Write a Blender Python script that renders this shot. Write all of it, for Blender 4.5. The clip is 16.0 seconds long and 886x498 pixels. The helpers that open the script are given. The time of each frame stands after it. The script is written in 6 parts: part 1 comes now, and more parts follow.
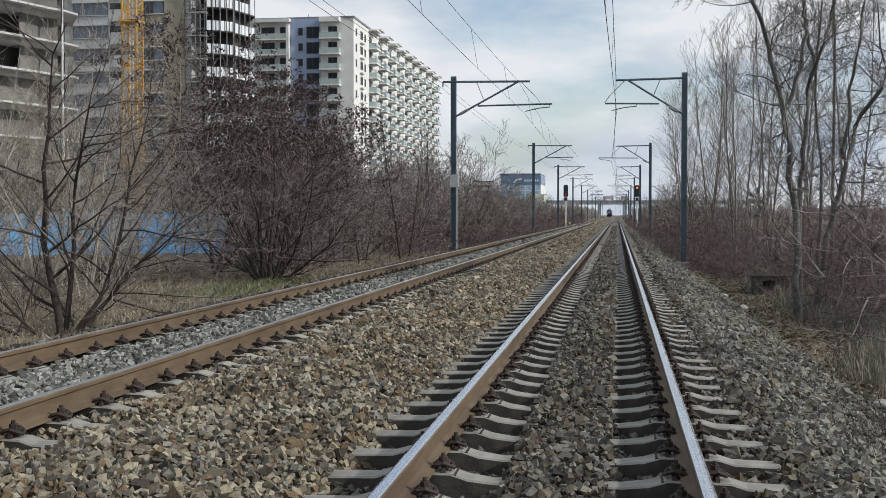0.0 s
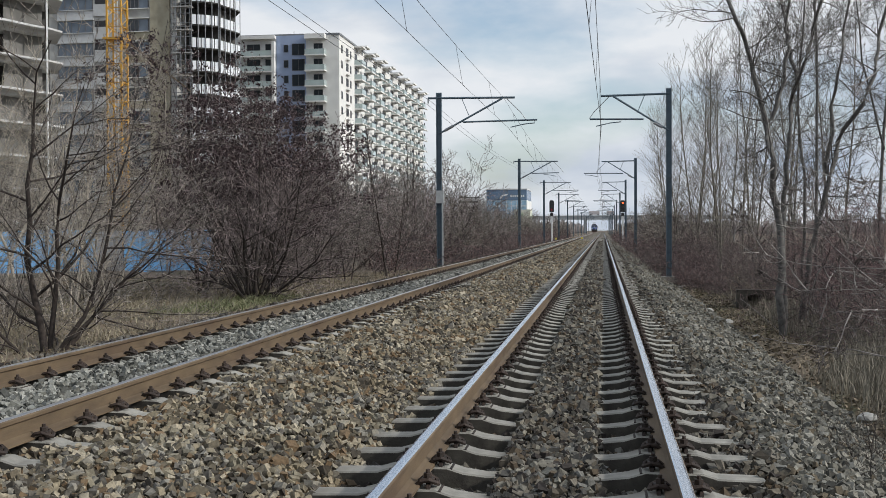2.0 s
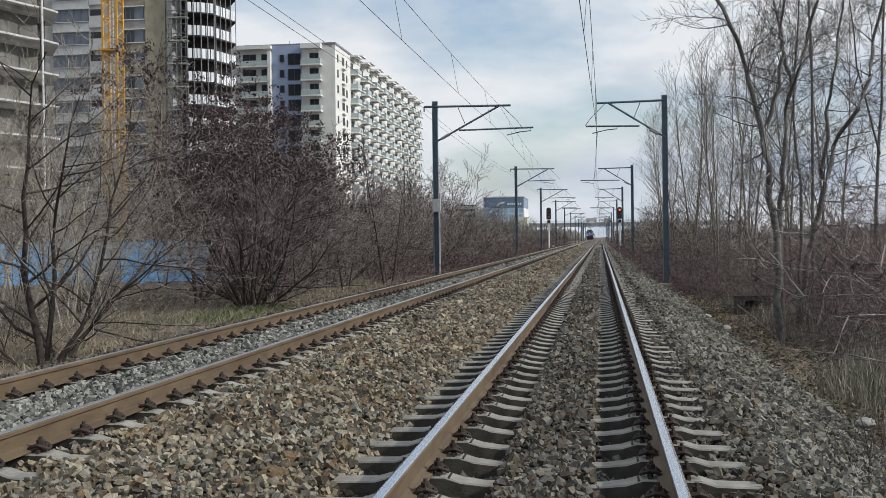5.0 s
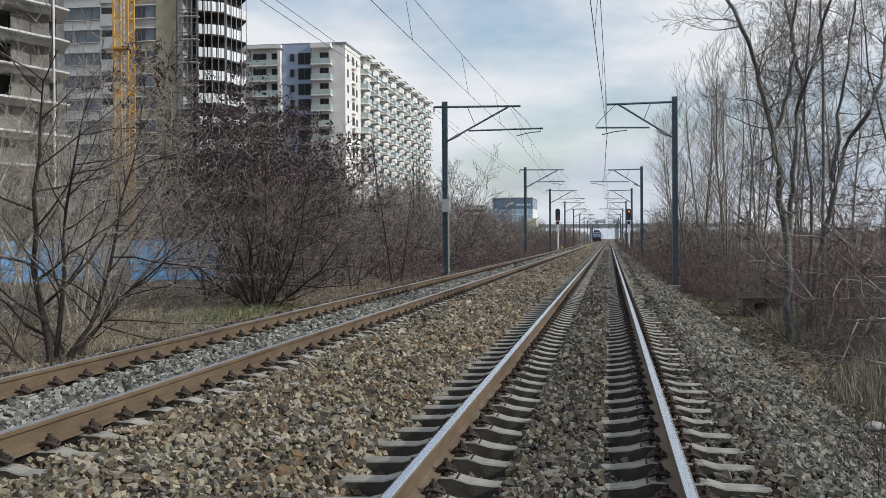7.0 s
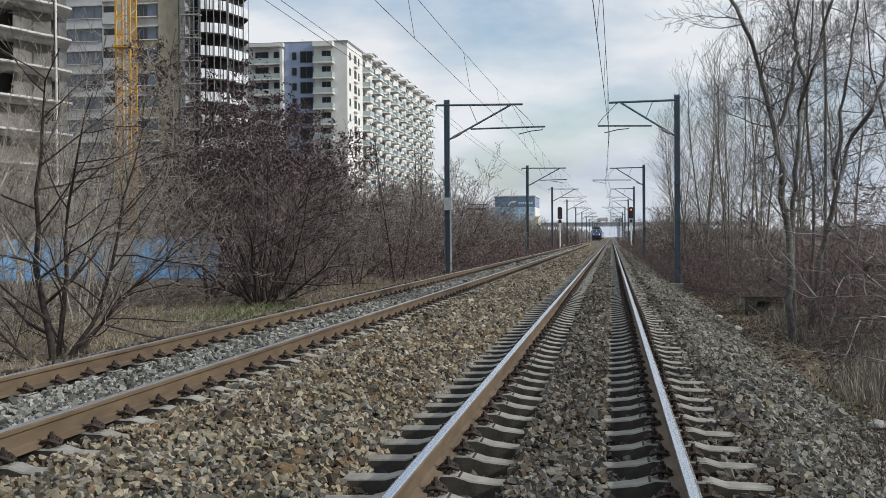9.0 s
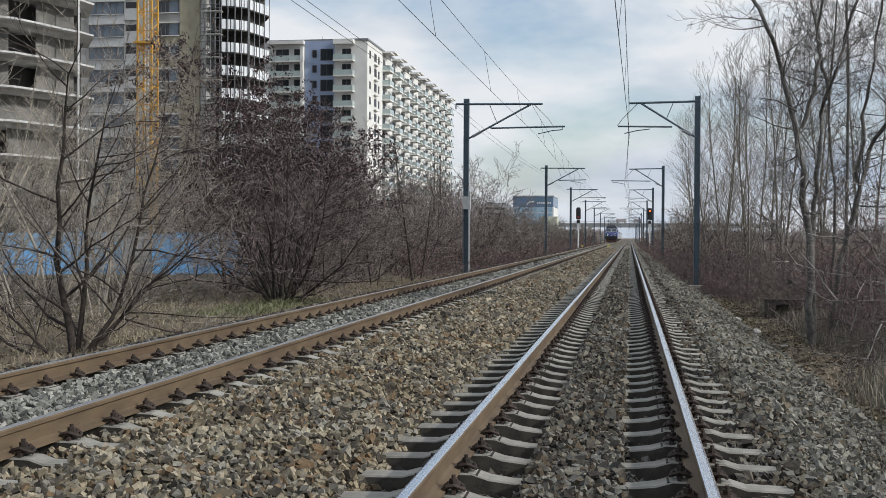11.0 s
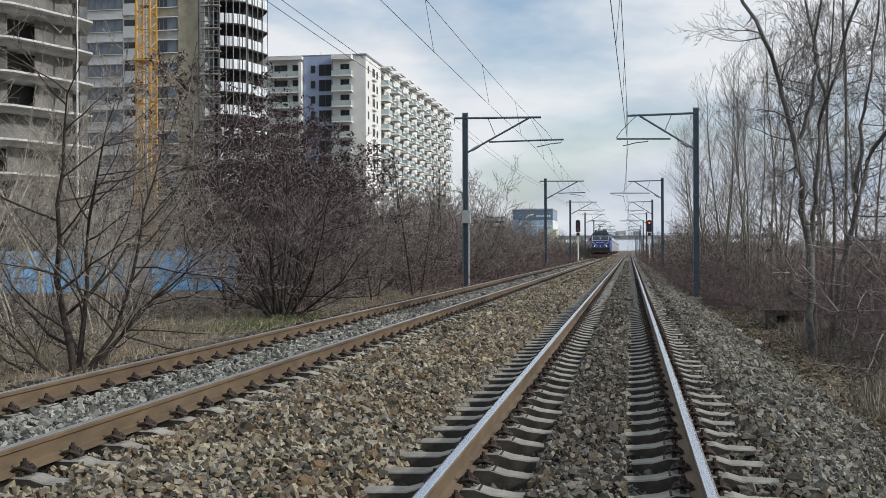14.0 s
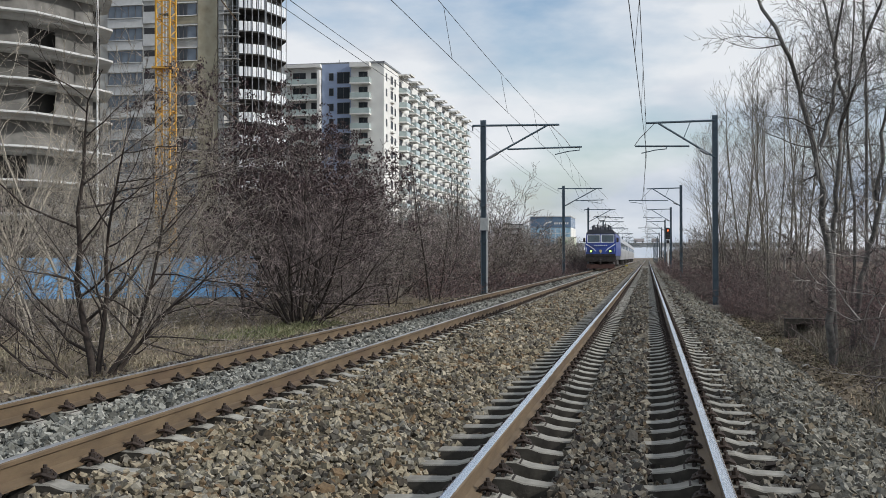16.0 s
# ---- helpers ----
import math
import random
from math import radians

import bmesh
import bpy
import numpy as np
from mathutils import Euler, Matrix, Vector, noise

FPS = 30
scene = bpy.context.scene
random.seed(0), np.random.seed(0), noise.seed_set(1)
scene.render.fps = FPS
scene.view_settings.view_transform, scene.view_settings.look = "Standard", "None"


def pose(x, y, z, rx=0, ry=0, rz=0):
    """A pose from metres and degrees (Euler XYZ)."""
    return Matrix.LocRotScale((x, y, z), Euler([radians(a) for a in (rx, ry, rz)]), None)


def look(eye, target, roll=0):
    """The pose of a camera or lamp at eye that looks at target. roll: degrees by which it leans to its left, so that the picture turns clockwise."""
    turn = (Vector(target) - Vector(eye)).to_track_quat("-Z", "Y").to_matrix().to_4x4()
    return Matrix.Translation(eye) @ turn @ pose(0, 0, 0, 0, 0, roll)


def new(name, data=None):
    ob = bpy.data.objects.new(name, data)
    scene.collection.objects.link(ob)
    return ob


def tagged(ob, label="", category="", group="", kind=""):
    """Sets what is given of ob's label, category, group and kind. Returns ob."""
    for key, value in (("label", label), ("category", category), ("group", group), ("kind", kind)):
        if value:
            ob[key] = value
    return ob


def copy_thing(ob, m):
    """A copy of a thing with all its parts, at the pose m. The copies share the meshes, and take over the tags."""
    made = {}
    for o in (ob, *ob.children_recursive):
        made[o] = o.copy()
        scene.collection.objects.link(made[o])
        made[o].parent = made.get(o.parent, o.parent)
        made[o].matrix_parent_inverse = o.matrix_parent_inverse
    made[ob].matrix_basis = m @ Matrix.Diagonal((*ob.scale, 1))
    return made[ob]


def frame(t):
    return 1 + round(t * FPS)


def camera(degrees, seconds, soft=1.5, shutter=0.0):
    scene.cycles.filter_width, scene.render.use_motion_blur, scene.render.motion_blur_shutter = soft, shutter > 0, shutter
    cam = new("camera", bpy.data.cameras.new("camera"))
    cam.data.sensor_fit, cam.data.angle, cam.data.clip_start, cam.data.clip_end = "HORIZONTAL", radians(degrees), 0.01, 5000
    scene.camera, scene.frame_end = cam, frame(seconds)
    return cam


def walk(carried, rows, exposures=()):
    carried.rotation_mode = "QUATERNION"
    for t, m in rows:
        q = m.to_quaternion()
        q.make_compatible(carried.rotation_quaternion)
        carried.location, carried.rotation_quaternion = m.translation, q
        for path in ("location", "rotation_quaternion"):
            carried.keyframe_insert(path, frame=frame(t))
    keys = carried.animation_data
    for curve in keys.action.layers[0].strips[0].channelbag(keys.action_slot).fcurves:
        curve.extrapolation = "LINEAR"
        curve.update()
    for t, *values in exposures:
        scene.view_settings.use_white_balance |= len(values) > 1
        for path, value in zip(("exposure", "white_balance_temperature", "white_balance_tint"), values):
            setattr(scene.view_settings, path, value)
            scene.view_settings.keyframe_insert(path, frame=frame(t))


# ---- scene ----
LENS = 43.2
cam = camera(LENS, 16.0, soft=0.5)
# seconds, x, y, z, yaw, pitch, roll
PATH = [
    (0, 0.330, 0.000, 1.273, 8.841, -1.744, 0.000),
    (0.5, 0.331, -0.001, 1.272, 8.714, -1.541, -0.038),
    (1, 0.337, -0.006, 1.274, 8.401, -1.310, -0.098),
    (1.5, 0.342, -0.009, 1.276, 8.357, -1.143, 0.110),
    (2, 0.349, -0.006, 1.274, 8.143, -0.928, 0.278),
    (2.5, 0.352, -0.008, 1.278, 7.966, -0.689, 0.494),
    (3, 0.361, -0.011, 1.280, 7.741, -0.586, 0.692),
    (3.5, 0.362, -0.013, 1.277, 7.980, -0.786, 0.775),
    (4, 0.365, -0.006, 1.279, 7.785, -0.562, 0.906),
    (6.5, 0.350, -0.000, 1.274, 8.500, -0.495, 0.454),
    (7, 0.352, 0.002, 1.276, 8.454, -0.485, 0.353),
    (7.5, 0.356, 0.002, 1.273, 8.267, -0.536, 0.405),
    (8, 0.353, 0.002, 1.275, 8.343, -0.157, 0.453),
    (8.5, 0.354, 0.003, 1.275, 8.257, -0.493, 0.362),
    (9, 0.351, 0.009, 1.274, 8.563, -0.568, 0.367),
    (11.5, 0.332, 0.010, 1.267, 9.534, -0.605, -0.390),
    (12, 0.336, 0.004, 1.269, 9.366, -0.269, -0.287),
    (12.5, 0.338, 0.006, 1.268, 9.329, -0.281, -0.239),
    (13, 0.336, 0.008, 1.271, 9.462, -0.056, -0.220),
    (13.5, 0.338, 0.003, 1.270, 9.446, 0.137, -0.011),
    (14, 0.333, 0.007, 1.272, 9.469, 0.092, 0.233),
    (14.5, 0.331, 0.017, 1.267, 9.648, 0.122, 0.261),
    (15, 0.326, 0.017, 1.272, 9.762, 0.264, 0.301),
    (15.5, 0.320, 0.018, 1.270, 10.005, 0.305, 0.294),
    (16, 0.321, 0.016, 1.275, 10.375, 0.469, 0.146),
]
walk(cam, [(t, pose(x, y, z, 90 + p, r, w)) for t, x, y, z, w, p, r in PATH])

# ---- world and sun ----
SUN_EL, SUN_AZ = 30.0, 100.0  # azimuth clockwise from +y
scene.view_settings.exposure = 0.0
world = bpy.data.worlds.new("sky")
scene.world = world
world.use_nodes = True
wn, wl = world.node_tree.nodes, world.node_tree.links
sky = wn.new("ShaderNodeTexSky")
sky.sky_type, sky.sun_disc = "NISHITA", False
sky.sun_elevation, sky.sun_rotation = radians(SUN_EL), radians(SUN_AZ)
sky.air_density, sky.dust_density = 1.0, 1.5
wtc = wn.new("ShaderNodeTexCoord")
wmap = wn.new("ShaderNodeMapping")
wmap.inputs["Scale"].default_value = (1.0, 1.0, 2.6)
wmap.inputs["Location"].default_value = (0.35, 0.1, 0.22)
clouds = wn.new("ShaderNodeTexNoise")
clouds.inputs["Scale"].default_value, clouds.inputs["Detail"].default_value = 2.6, 7.0
clouds.inputs["Roughness"].default_value = 0.52
cover = wn.new("ShaderNodeValToRGB")
cover.color_ramp.elements[0].position, cover.color_ramp.elements[1].position = 0.34, 0.47
tone = wn.new("ShaderNodeTexNoise")
tone.inputs["Scale"].default_value, tone.inputs["Detail"].default_value = 4.2, 6.0
shade = wn.new("ShaderNodeValToRGB")
shade.color_ramp.elements[0].position, shade.color_ramp.elements[1].position = 0.36, 0.60
shade.color_ramp.elements[0].color = (0.42, 0.50, 0.62, 1)
shade.color_ramp.elements[1].color = (0.80, 0.83, 0.87, 1)
skyscale = wn.new("ShaderNodeVectorMath")
skyscale.operation = "SCALE"
skyscale.inputs["Scale"].default_value = 0.15
wmix = wn.new("ShaderNodeMix")
wmix.data_type = "RGBA"
wl.new(wtc.outputs["Generated"], wmap.inputs["Vector"])
wl.new(wmap.outputs["Vector"], clouds.inputs["Vector"])
wl.new(wmap.outputs["Vector"], tone.inputs["Vector"])
wl.new(clouds.outputs["Fac"], cover.inputs["Fac"])
wl.new(tone.outputs["Fac"], shade.inputs["Fac"])
wl.new(sky.outputs["Color"], skyscale.inputs[0])
wl.new(cover.outputs["Color"], wmix.inputs["Factor"])
wl.new(skyscale.outputs["Vector"], wmix.inputs["A"])
wl.new(shade.outputs["Color"], wmix.inputs["B"])
wl.new(wmix.outputs["Result"], wn["Background"].inputs["Color"])
wn["Background"].inputs["Strength"].default_value = 1.0

sun = new("sun", bpy.data.lights.new("sun", "SUN"))
sun.data.energy, sun.data.angle, sun.data.color = 3.1, radians(1.5), (1.0, 0.965, 0.915)
sa, se = radians(SUN_AZ), radians(SUN_EL)
sun_way = Vector((math.sin(sa) * math.cos(se), math.cos(sa) * math.cos(se), math.sin(se)))
sun.matrix_world = look(sun_way * 60, (0, 0, 0))


# ---- materials ----
def mat(name, c1, c2=None, rough=0.8, metal=0.0, scale=8.0, bump=0.0, bscale=None, rand=0.0, island=0.0,
        stretch=(1, 1, 1), c3=None, c3scale=0.6, c3lo=0.52, c3hi=0.68, spec=0.5):
    """Two-scale procedural surface: grain c1 to c2, stains c3, relief, and variation per object or per island."""
    m = bpy.data.materials.new(name)
    m.use_nodes = True
    n, l = m.node_tree.nodes, m.node_tree.links
    b = n["Principled BSDF"]
    b.inputs["Roughness"].default_value, b.inputs["Metallic"].default_value = rough, metal
    b.inputs["Specular IOR Level"].default_value = spec
    c2 = c2 or c1
    tc = n.new("ShaderNodeTexCoord")
    mp = n.new("ShaderNodeMapping")
    mp.inputs["Scale"].default_value = stretch
    l.new(tc.outputs["Object"], mp.inputs["Vector"])
    no = n.new("ShaderNodeTexNoise")
    no.inputs["Scale"].default_value, no.inputs["Detail"].default_value = scale, 6
    l.new(mp.outputs["Vector"], no.inputs["Vector"])
    ra = n.new("ShaderNodeValToRGB")
    ra.color_ramp.elements[0].position, ra.color_ramp.elements[1].position = 0.32, 0.68
    ra.color_ramp.elements[0].color, ra.color_ramp.elements[1].color = (*c1, 1), (*c2, 1)
    l.new(no.outputs["Fac"], ra.inputs["Fac"])
    col = ra.outputs["Color"]
    if c3:
        n3 = n.new("ShaderNodeTexNoise")
        n3.inputs["Scale"].default_value, n3.inputs["Detail"].default_value = c3scale, 5
        l.new(mp.outputs["Vector"], n3.inputs["Vector"])
        r3 = n.new("ShaderNodeValToRGB")
        r3.color_ramp.elements[0].position, r3.color_ramp.elements[1].position = c3lo, c3hi
        l.new(n3.outputs["Fac"], r3.inputs["Fac"])
        mx = n.new("ShaderNodeMix")
        mx.data_type = "RGBA"
        l.new(r3.outputs["Color"], mx.inputs["Factor"])
        l.new(col, mx.inputs["A"])
        mx.inputs["B"].default_value = (*c3, 1)
        col = mx.outputs["Result"]
    if rand or island:
        if rand:
            src = n.new("ShaderNodeObjectInfo").outputs["Random"]
        else:
            src = n.new("ShaderNodeNewGeometry").outputs["Random Per Island"]
        amt = rand or island
        mr = n.new("ShaderNodeMapRange")
        mr.inputs["To Min"].default_value, mr.inputs["To Max"].default_value = 1 - amt, 1 + amt
        l.new(src, mr.inputs["Value"])
        hs = n.new("ShaderNodeHueSaturation")
        l.new(mr.outputs["Result"], hs.inputs["Value"])
        l.new(col, hs.inputs["Color"])
        col = hs.outputs["Color"]
    l.new(col, b.inputs["Base Color"])
    if bump:
        nb = n.new("ShaderNodeTexNoise")
        nb.inputs["Scale"].default_value, nb.inputs["Detail"].default_value = bscale or scale * 4, 6
        l.new(mp.outputs["Vector"], nb.inputs["Vector"])
        bu = n.new("ShaderNodeBump")
        bu.inputs["Strength"].default_value, bu.inputs["Distance"].default_value = 0.8, bump
        l.new(nb.outputs["Fac"], bu.inputs["Height"])
        l.new(bu.outputs["Normal"], b.inputs["Normal"])
    return m


def stone_mat(name, cols, light=0.3, zone=None):
    """Crushed stone: one of several colours for each stone, with grain. zone: colour of rust-stained stretches."""
    m = bpy.data.materials.new(name)
    m.use_nodes = True
    n, l = m.node_tree.nodes, m.node_tree.links
    b = n["Principled BSDF"]
    b.inputs["Roughness"].default_value = 0.9
    b.inputs["Specular IOR Level"].default_value = 0.25
    g = n.new("ShaderNodeNewGeometry")
    ra = n.new("ShaderNodeValToRGB")
    ra.color_ramp.interpolation = "CONSTANT"
    el = ra.color_ramp.elements
    while len(el) < len(cols):
        el.new(0.5)
    for i, c in enumerate(cols):
        el[i].position, el[i].color = i / len(cols), (*c, 1)
    l.new(g.outputs["Random Per Island"], ra.inputs["Fac"])
    tc = n.new("ShaderNodeTexCoord")
    no = n.new("ShaderNodeTexNoise")
    no.inputs["Scale"].default_value, no.inputs["Detail"].default_value = 45, 5
    l.new(tc.outputs["Object"], no.inputs["Vector"])
    mr = n.new("ShaderNodeMapRange")
    mr.inputs["From Min"].default_value, mr.inputs["From Max"].default_value = 0.3, 0.7
    mr.inputs["To Min"].default_value, mr.inputs["To Max"].default_value = 1 - light, 1 + light
    l.new(no.outputs["Fac"], mr.inputs["Value"])
    hs = n.new("ShaderNodeHueSaturation")
    l.new(mr.outputs["Result"], hs.inputs["Value"])
    col = ra.outputs["Color"]
    if zone:
        nz = n.new("ShaderNodeTexNoise")
        nz.inputs["Scale"].default_value, nz.inputs["Detail"].default_value = 0.8, 4
        l.new(tc.outputs["Object"], nz.inputs["Vector"])
        rz = n.new("ShaderNodeMapRange")
        rz.inputs["From Min"].default_value, rz.inputs["From Max"].default_value = 0.42, 0.68
        rz.inputs["To Max"].default_value = 0.55
        l.new(nz.outputs["Fac"], rz.inputs["Value"])
        mx = n.new("ShaderNodeMix")
        mx.data_type, mx.blend_type = "RGBA", "MULTIPLY"
        l.new(rz.outputs["Result"], mx.inputs["Factor"])
        l.new(col, mx.inputs["A"])
        mx.inputs["B"].default_value = (*zone, 1)
        col = mx.outputs["Result"]
    l.new(col, hs.inputs["Color"])
    l.new(hs.outputs["Color"], b.inputs["Base Color"])
    bu = n.new("ShaderNodeBump")
    bu.inputs["Strength"].default_value, bu.inputs["Distance"].default_value = 0.6, 0.004
    l.new(no.outputs["Fac"], bu.inputs["Height"])
    l.new(bu.outputs["Normal"], b.inputs["Normal"])
    return m


def bed_mat(name, c1, c2, c3):
    """Ballast seen from afar: cells the size of stones, edges darkened as shaded gaps, with relief."""
    m = bpy.data.materials.new(name)
    m.use_nodes = True
    n, l = m.node_tree.nodes, m.node_tree.links
    b = n["Principled BSDF"]
    b.inputs["Roughness"].default_value = 0.95
    tc = n.new("ShaderNodeTexCoord")
    vo = n.new("ShaderNodeTexVoronoi")
    vo.inputs["Scale"].default_value = 17
    l.new(tc.outputs["Object"], vo.inputs["Vector"])
    sep = n.new("ShaderNodeSeparateColor")
    l.new(vo.outputs["Color"], sep.inputs["Color"])
    ra = n.new("ShaderNodeValToRGB")
    ra.color_ramp.elements[0].color, ra.color_ramp.elements[1].color = (*c1, 1), (*c2, 1)
    e = ra.color_ramp.elements.new(0.5)
    e.color = (*c3, 1)
    l.new(sep.outputs["Red"], ra.inputs["Fac"])
    # shade of the crevices painted in: bright cell centres, dark edges
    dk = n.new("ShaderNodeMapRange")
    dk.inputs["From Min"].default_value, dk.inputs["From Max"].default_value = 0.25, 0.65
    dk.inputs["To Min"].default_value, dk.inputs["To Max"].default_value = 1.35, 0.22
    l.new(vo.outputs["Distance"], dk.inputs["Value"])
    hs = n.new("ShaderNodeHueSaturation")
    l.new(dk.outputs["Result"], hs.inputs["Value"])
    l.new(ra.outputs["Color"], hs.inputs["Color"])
    pn = n.new("ShaderNodeTexNoise")
    pn.inputs["Scale"].default_value, pn.inputs["Detail"].default_value, pn.inputs["Roughness"].default_value = 4.5, 8, 0.75
    l.new(tc.outputs["Object"], pn.inputs["Vector"])
    pr = n.new("ShaderNodeMapRange")
    pr.inputs["From Min"].default_value, pr.inputs["From Max"].default_value = 0.32, 0.68
    pr.inputs["To Min"].default_value, pr.inputs["To Max"].default_value = 0.72, 1.3
    l.new(pn.outputs["Fac"], pr.inputs["Value"])
    h2 = n.new("ShaderNodeHueSaturation")
    l.new(pr.outputs["Result"], h2.inputs["Value"])
    l.new(hs.outputs["Color"], h2.inputs["Color"])
    l.new(h2.outputs["Color"], b.inputs["Base Color"])
    bu = n.new("ShaderNodeBump")
    bu.invert = True
    bu.inputs["Strength"].default_value, bu.inputs["Distance"].default_value = 0.9, 0.035
    l.new(vo.outputs["Distance"], bu.inputs["Height"])
    l.new(bu.outputs["Normal"], b.inputs["Normal"])
    return m


def glass(name, tint, rough=0.05):
    m = mat(name, tint, tuple(c * 1.4 for c in tint), rough=rough, scale=0.6, spec=0.45)
    return m


def glow(name, c, s):
    m = bpy.data.materials.new(name)
    m.use_nodes = True
    b = m.node_tree.nodes["Principled BSDF"]
    b.inputs["Base Color"].default_value = (*c, 1)
    b.inputs["Emission Color"].default_value = (*c, 1)
    b.inputs["Emission Strength"].default_value = s
    return m


M_RUST = mat("rail_rust", (0.085, 0.059, 0.035), (0.145, 0.103, 0.060), rough=0.75, scale=9, bump=0.002, bscale=90,
             c3=(0.07, 0.042, 0.028), c3scale=1.3, stretch=(1, 0.25, 1))
M_RAILTOP = mat("rail_polished", (0.62, 0.66, 0.72), (0.74, 0.77, 0.82), rough=0.26, metal=1.0, scale=14, stretch=(6, 0.1, 1))
M_RAILTOP2 = mat("rail_dull", (0.40, 0.40, 0.40), (0.54, 0.53, 0.52), rough=0.36, metal=0.9, scale=14, stretch=(6, 0.1, 1))
M_CLIP = mat("clip_iron", (0.018, 0.013, 0.011), (0.045, 0.029, 0.021), rough=0.8, scale=40, bump=0.002, rand=0.3)
M_CONC = mat("sleeper_concrete", (0.21, 0.205, 0.182), (0.31, 0.30, 0.265), rough=0.9, scale=12, bump=0.003, bscale=80,
             c3=(0.17, 0.155, 0.13), c3scale=3.0, rand=0.14)
# dark tone paints in the shade on the sleepers' sides; also the culvert's concrete
M_CONCD = mat("dark_concrete", (0.030, 0.027, 0.022), (0.070, 0.064, 0.053), rough=0.95, scale=9, bump=0.004, bscale=70)
M_STONE = stone_mat("ballast_brown", [(0.124, 0.108, 0.079), (0.241, 0.212, 0.153), (0.058, 0.051, 0.041), (0.197, 0.179, 0.134),
                                      (0.098, 0.091, 0.079), (0.325, 0.291, 0.222), (0.157, 0.113, 0.070), (0.224, 0.213, 0.181)],
                    zone=(0.74, 0.62, 0.47))
M_STONED = stone_mat("ballast_dark", [(0.078, 0.068, 0.054), (0.144, 0.131, 0.107), (0.036, 0.031, 0.028), (0.116, 0.108, 0.090),
                                      (0.061, 0.059, 0.054), (0.190, 0.180, 0.149), (0.087, 0.068, 0.047), (0.137, 0.135, 0.122)],
                     zone=(0.74, 0.66, 0.56))
M_STONEG = stone_mat("ballast_grey", [(0.141, 0.144, 0.131), (0.234, 0.238, 0.216), (0.065, 0.067, 0.061), (0.187, 0.189, 0.166),
                                      (0.309, 0.310, 0.280), (0.103, 0.103, 0.091)])
M_STONES = stone_mat("ballast_shoulder", [(0.110, 0.105, 0.086), (0.184, 0.175, 0.147), (0.055, 0.053, 0.046), (0.151, 0.144, 0.120), (0.085, 0.083, 0.072),
                                          (0.243, 0.234, 0.199), (0.121, 0.101, 0.072), (0.177, 0.175, 0.156)])
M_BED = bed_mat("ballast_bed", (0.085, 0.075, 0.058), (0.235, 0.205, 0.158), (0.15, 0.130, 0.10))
# bed colour darkened to paint the shade in gaps between near stones
M_BEDD = bed_mat("gap_shade_bed", (0.016, 0.014, 0.012), (0.050, 0.044, 0.036), (0.03, 0.027, 0.022))
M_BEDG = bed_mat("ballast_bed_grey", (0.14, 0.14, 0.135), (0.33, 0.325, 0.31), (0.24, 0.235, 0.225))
M_SOIL = mat("dry_soil", (0.080, 0.060, 0.042), (0.175, 0.135, 0.09), rough=0.95, scale=2.2, bump=0.03, bscale=9,
             c3=(0.075, 0.085, 0.035), c3scale=0.35, c3lo=0.55, c3hi=0.72)
M_MAST = mat("mast_paint", (0.070, 0.105, 0.135), (0.105, 0.145, 0.175), rough=0.55, metal=0.2, scale=4, bump=0.001,
             c3=(0.10, 0.085, 0.07), c3scale=2.5, c3lo=0.6, c3hi=0.72)
M_STEELG = mat("galvanised", (0.20, 0.215, 0.23), (0.30, 0.31, 0.32), rough=0.5, metal=0.5, scale=10)
M_WIRE = mat("wire", (0.05, 0.05, 0.055), (0.09, 0.09, 0.09), rough=0.6, metal=0.5, scale=5)
M_WHITEP = mat("white_plate", (0.55, 0.56, 0.56), (0.68, 0.69, 0.69), rough=0.6, scale=6)
M_BLACK = mat("black_paint", (0.012, 0.012, 0.014), (0.025, 0.025, 0.028), rough=0.5, scale=6)


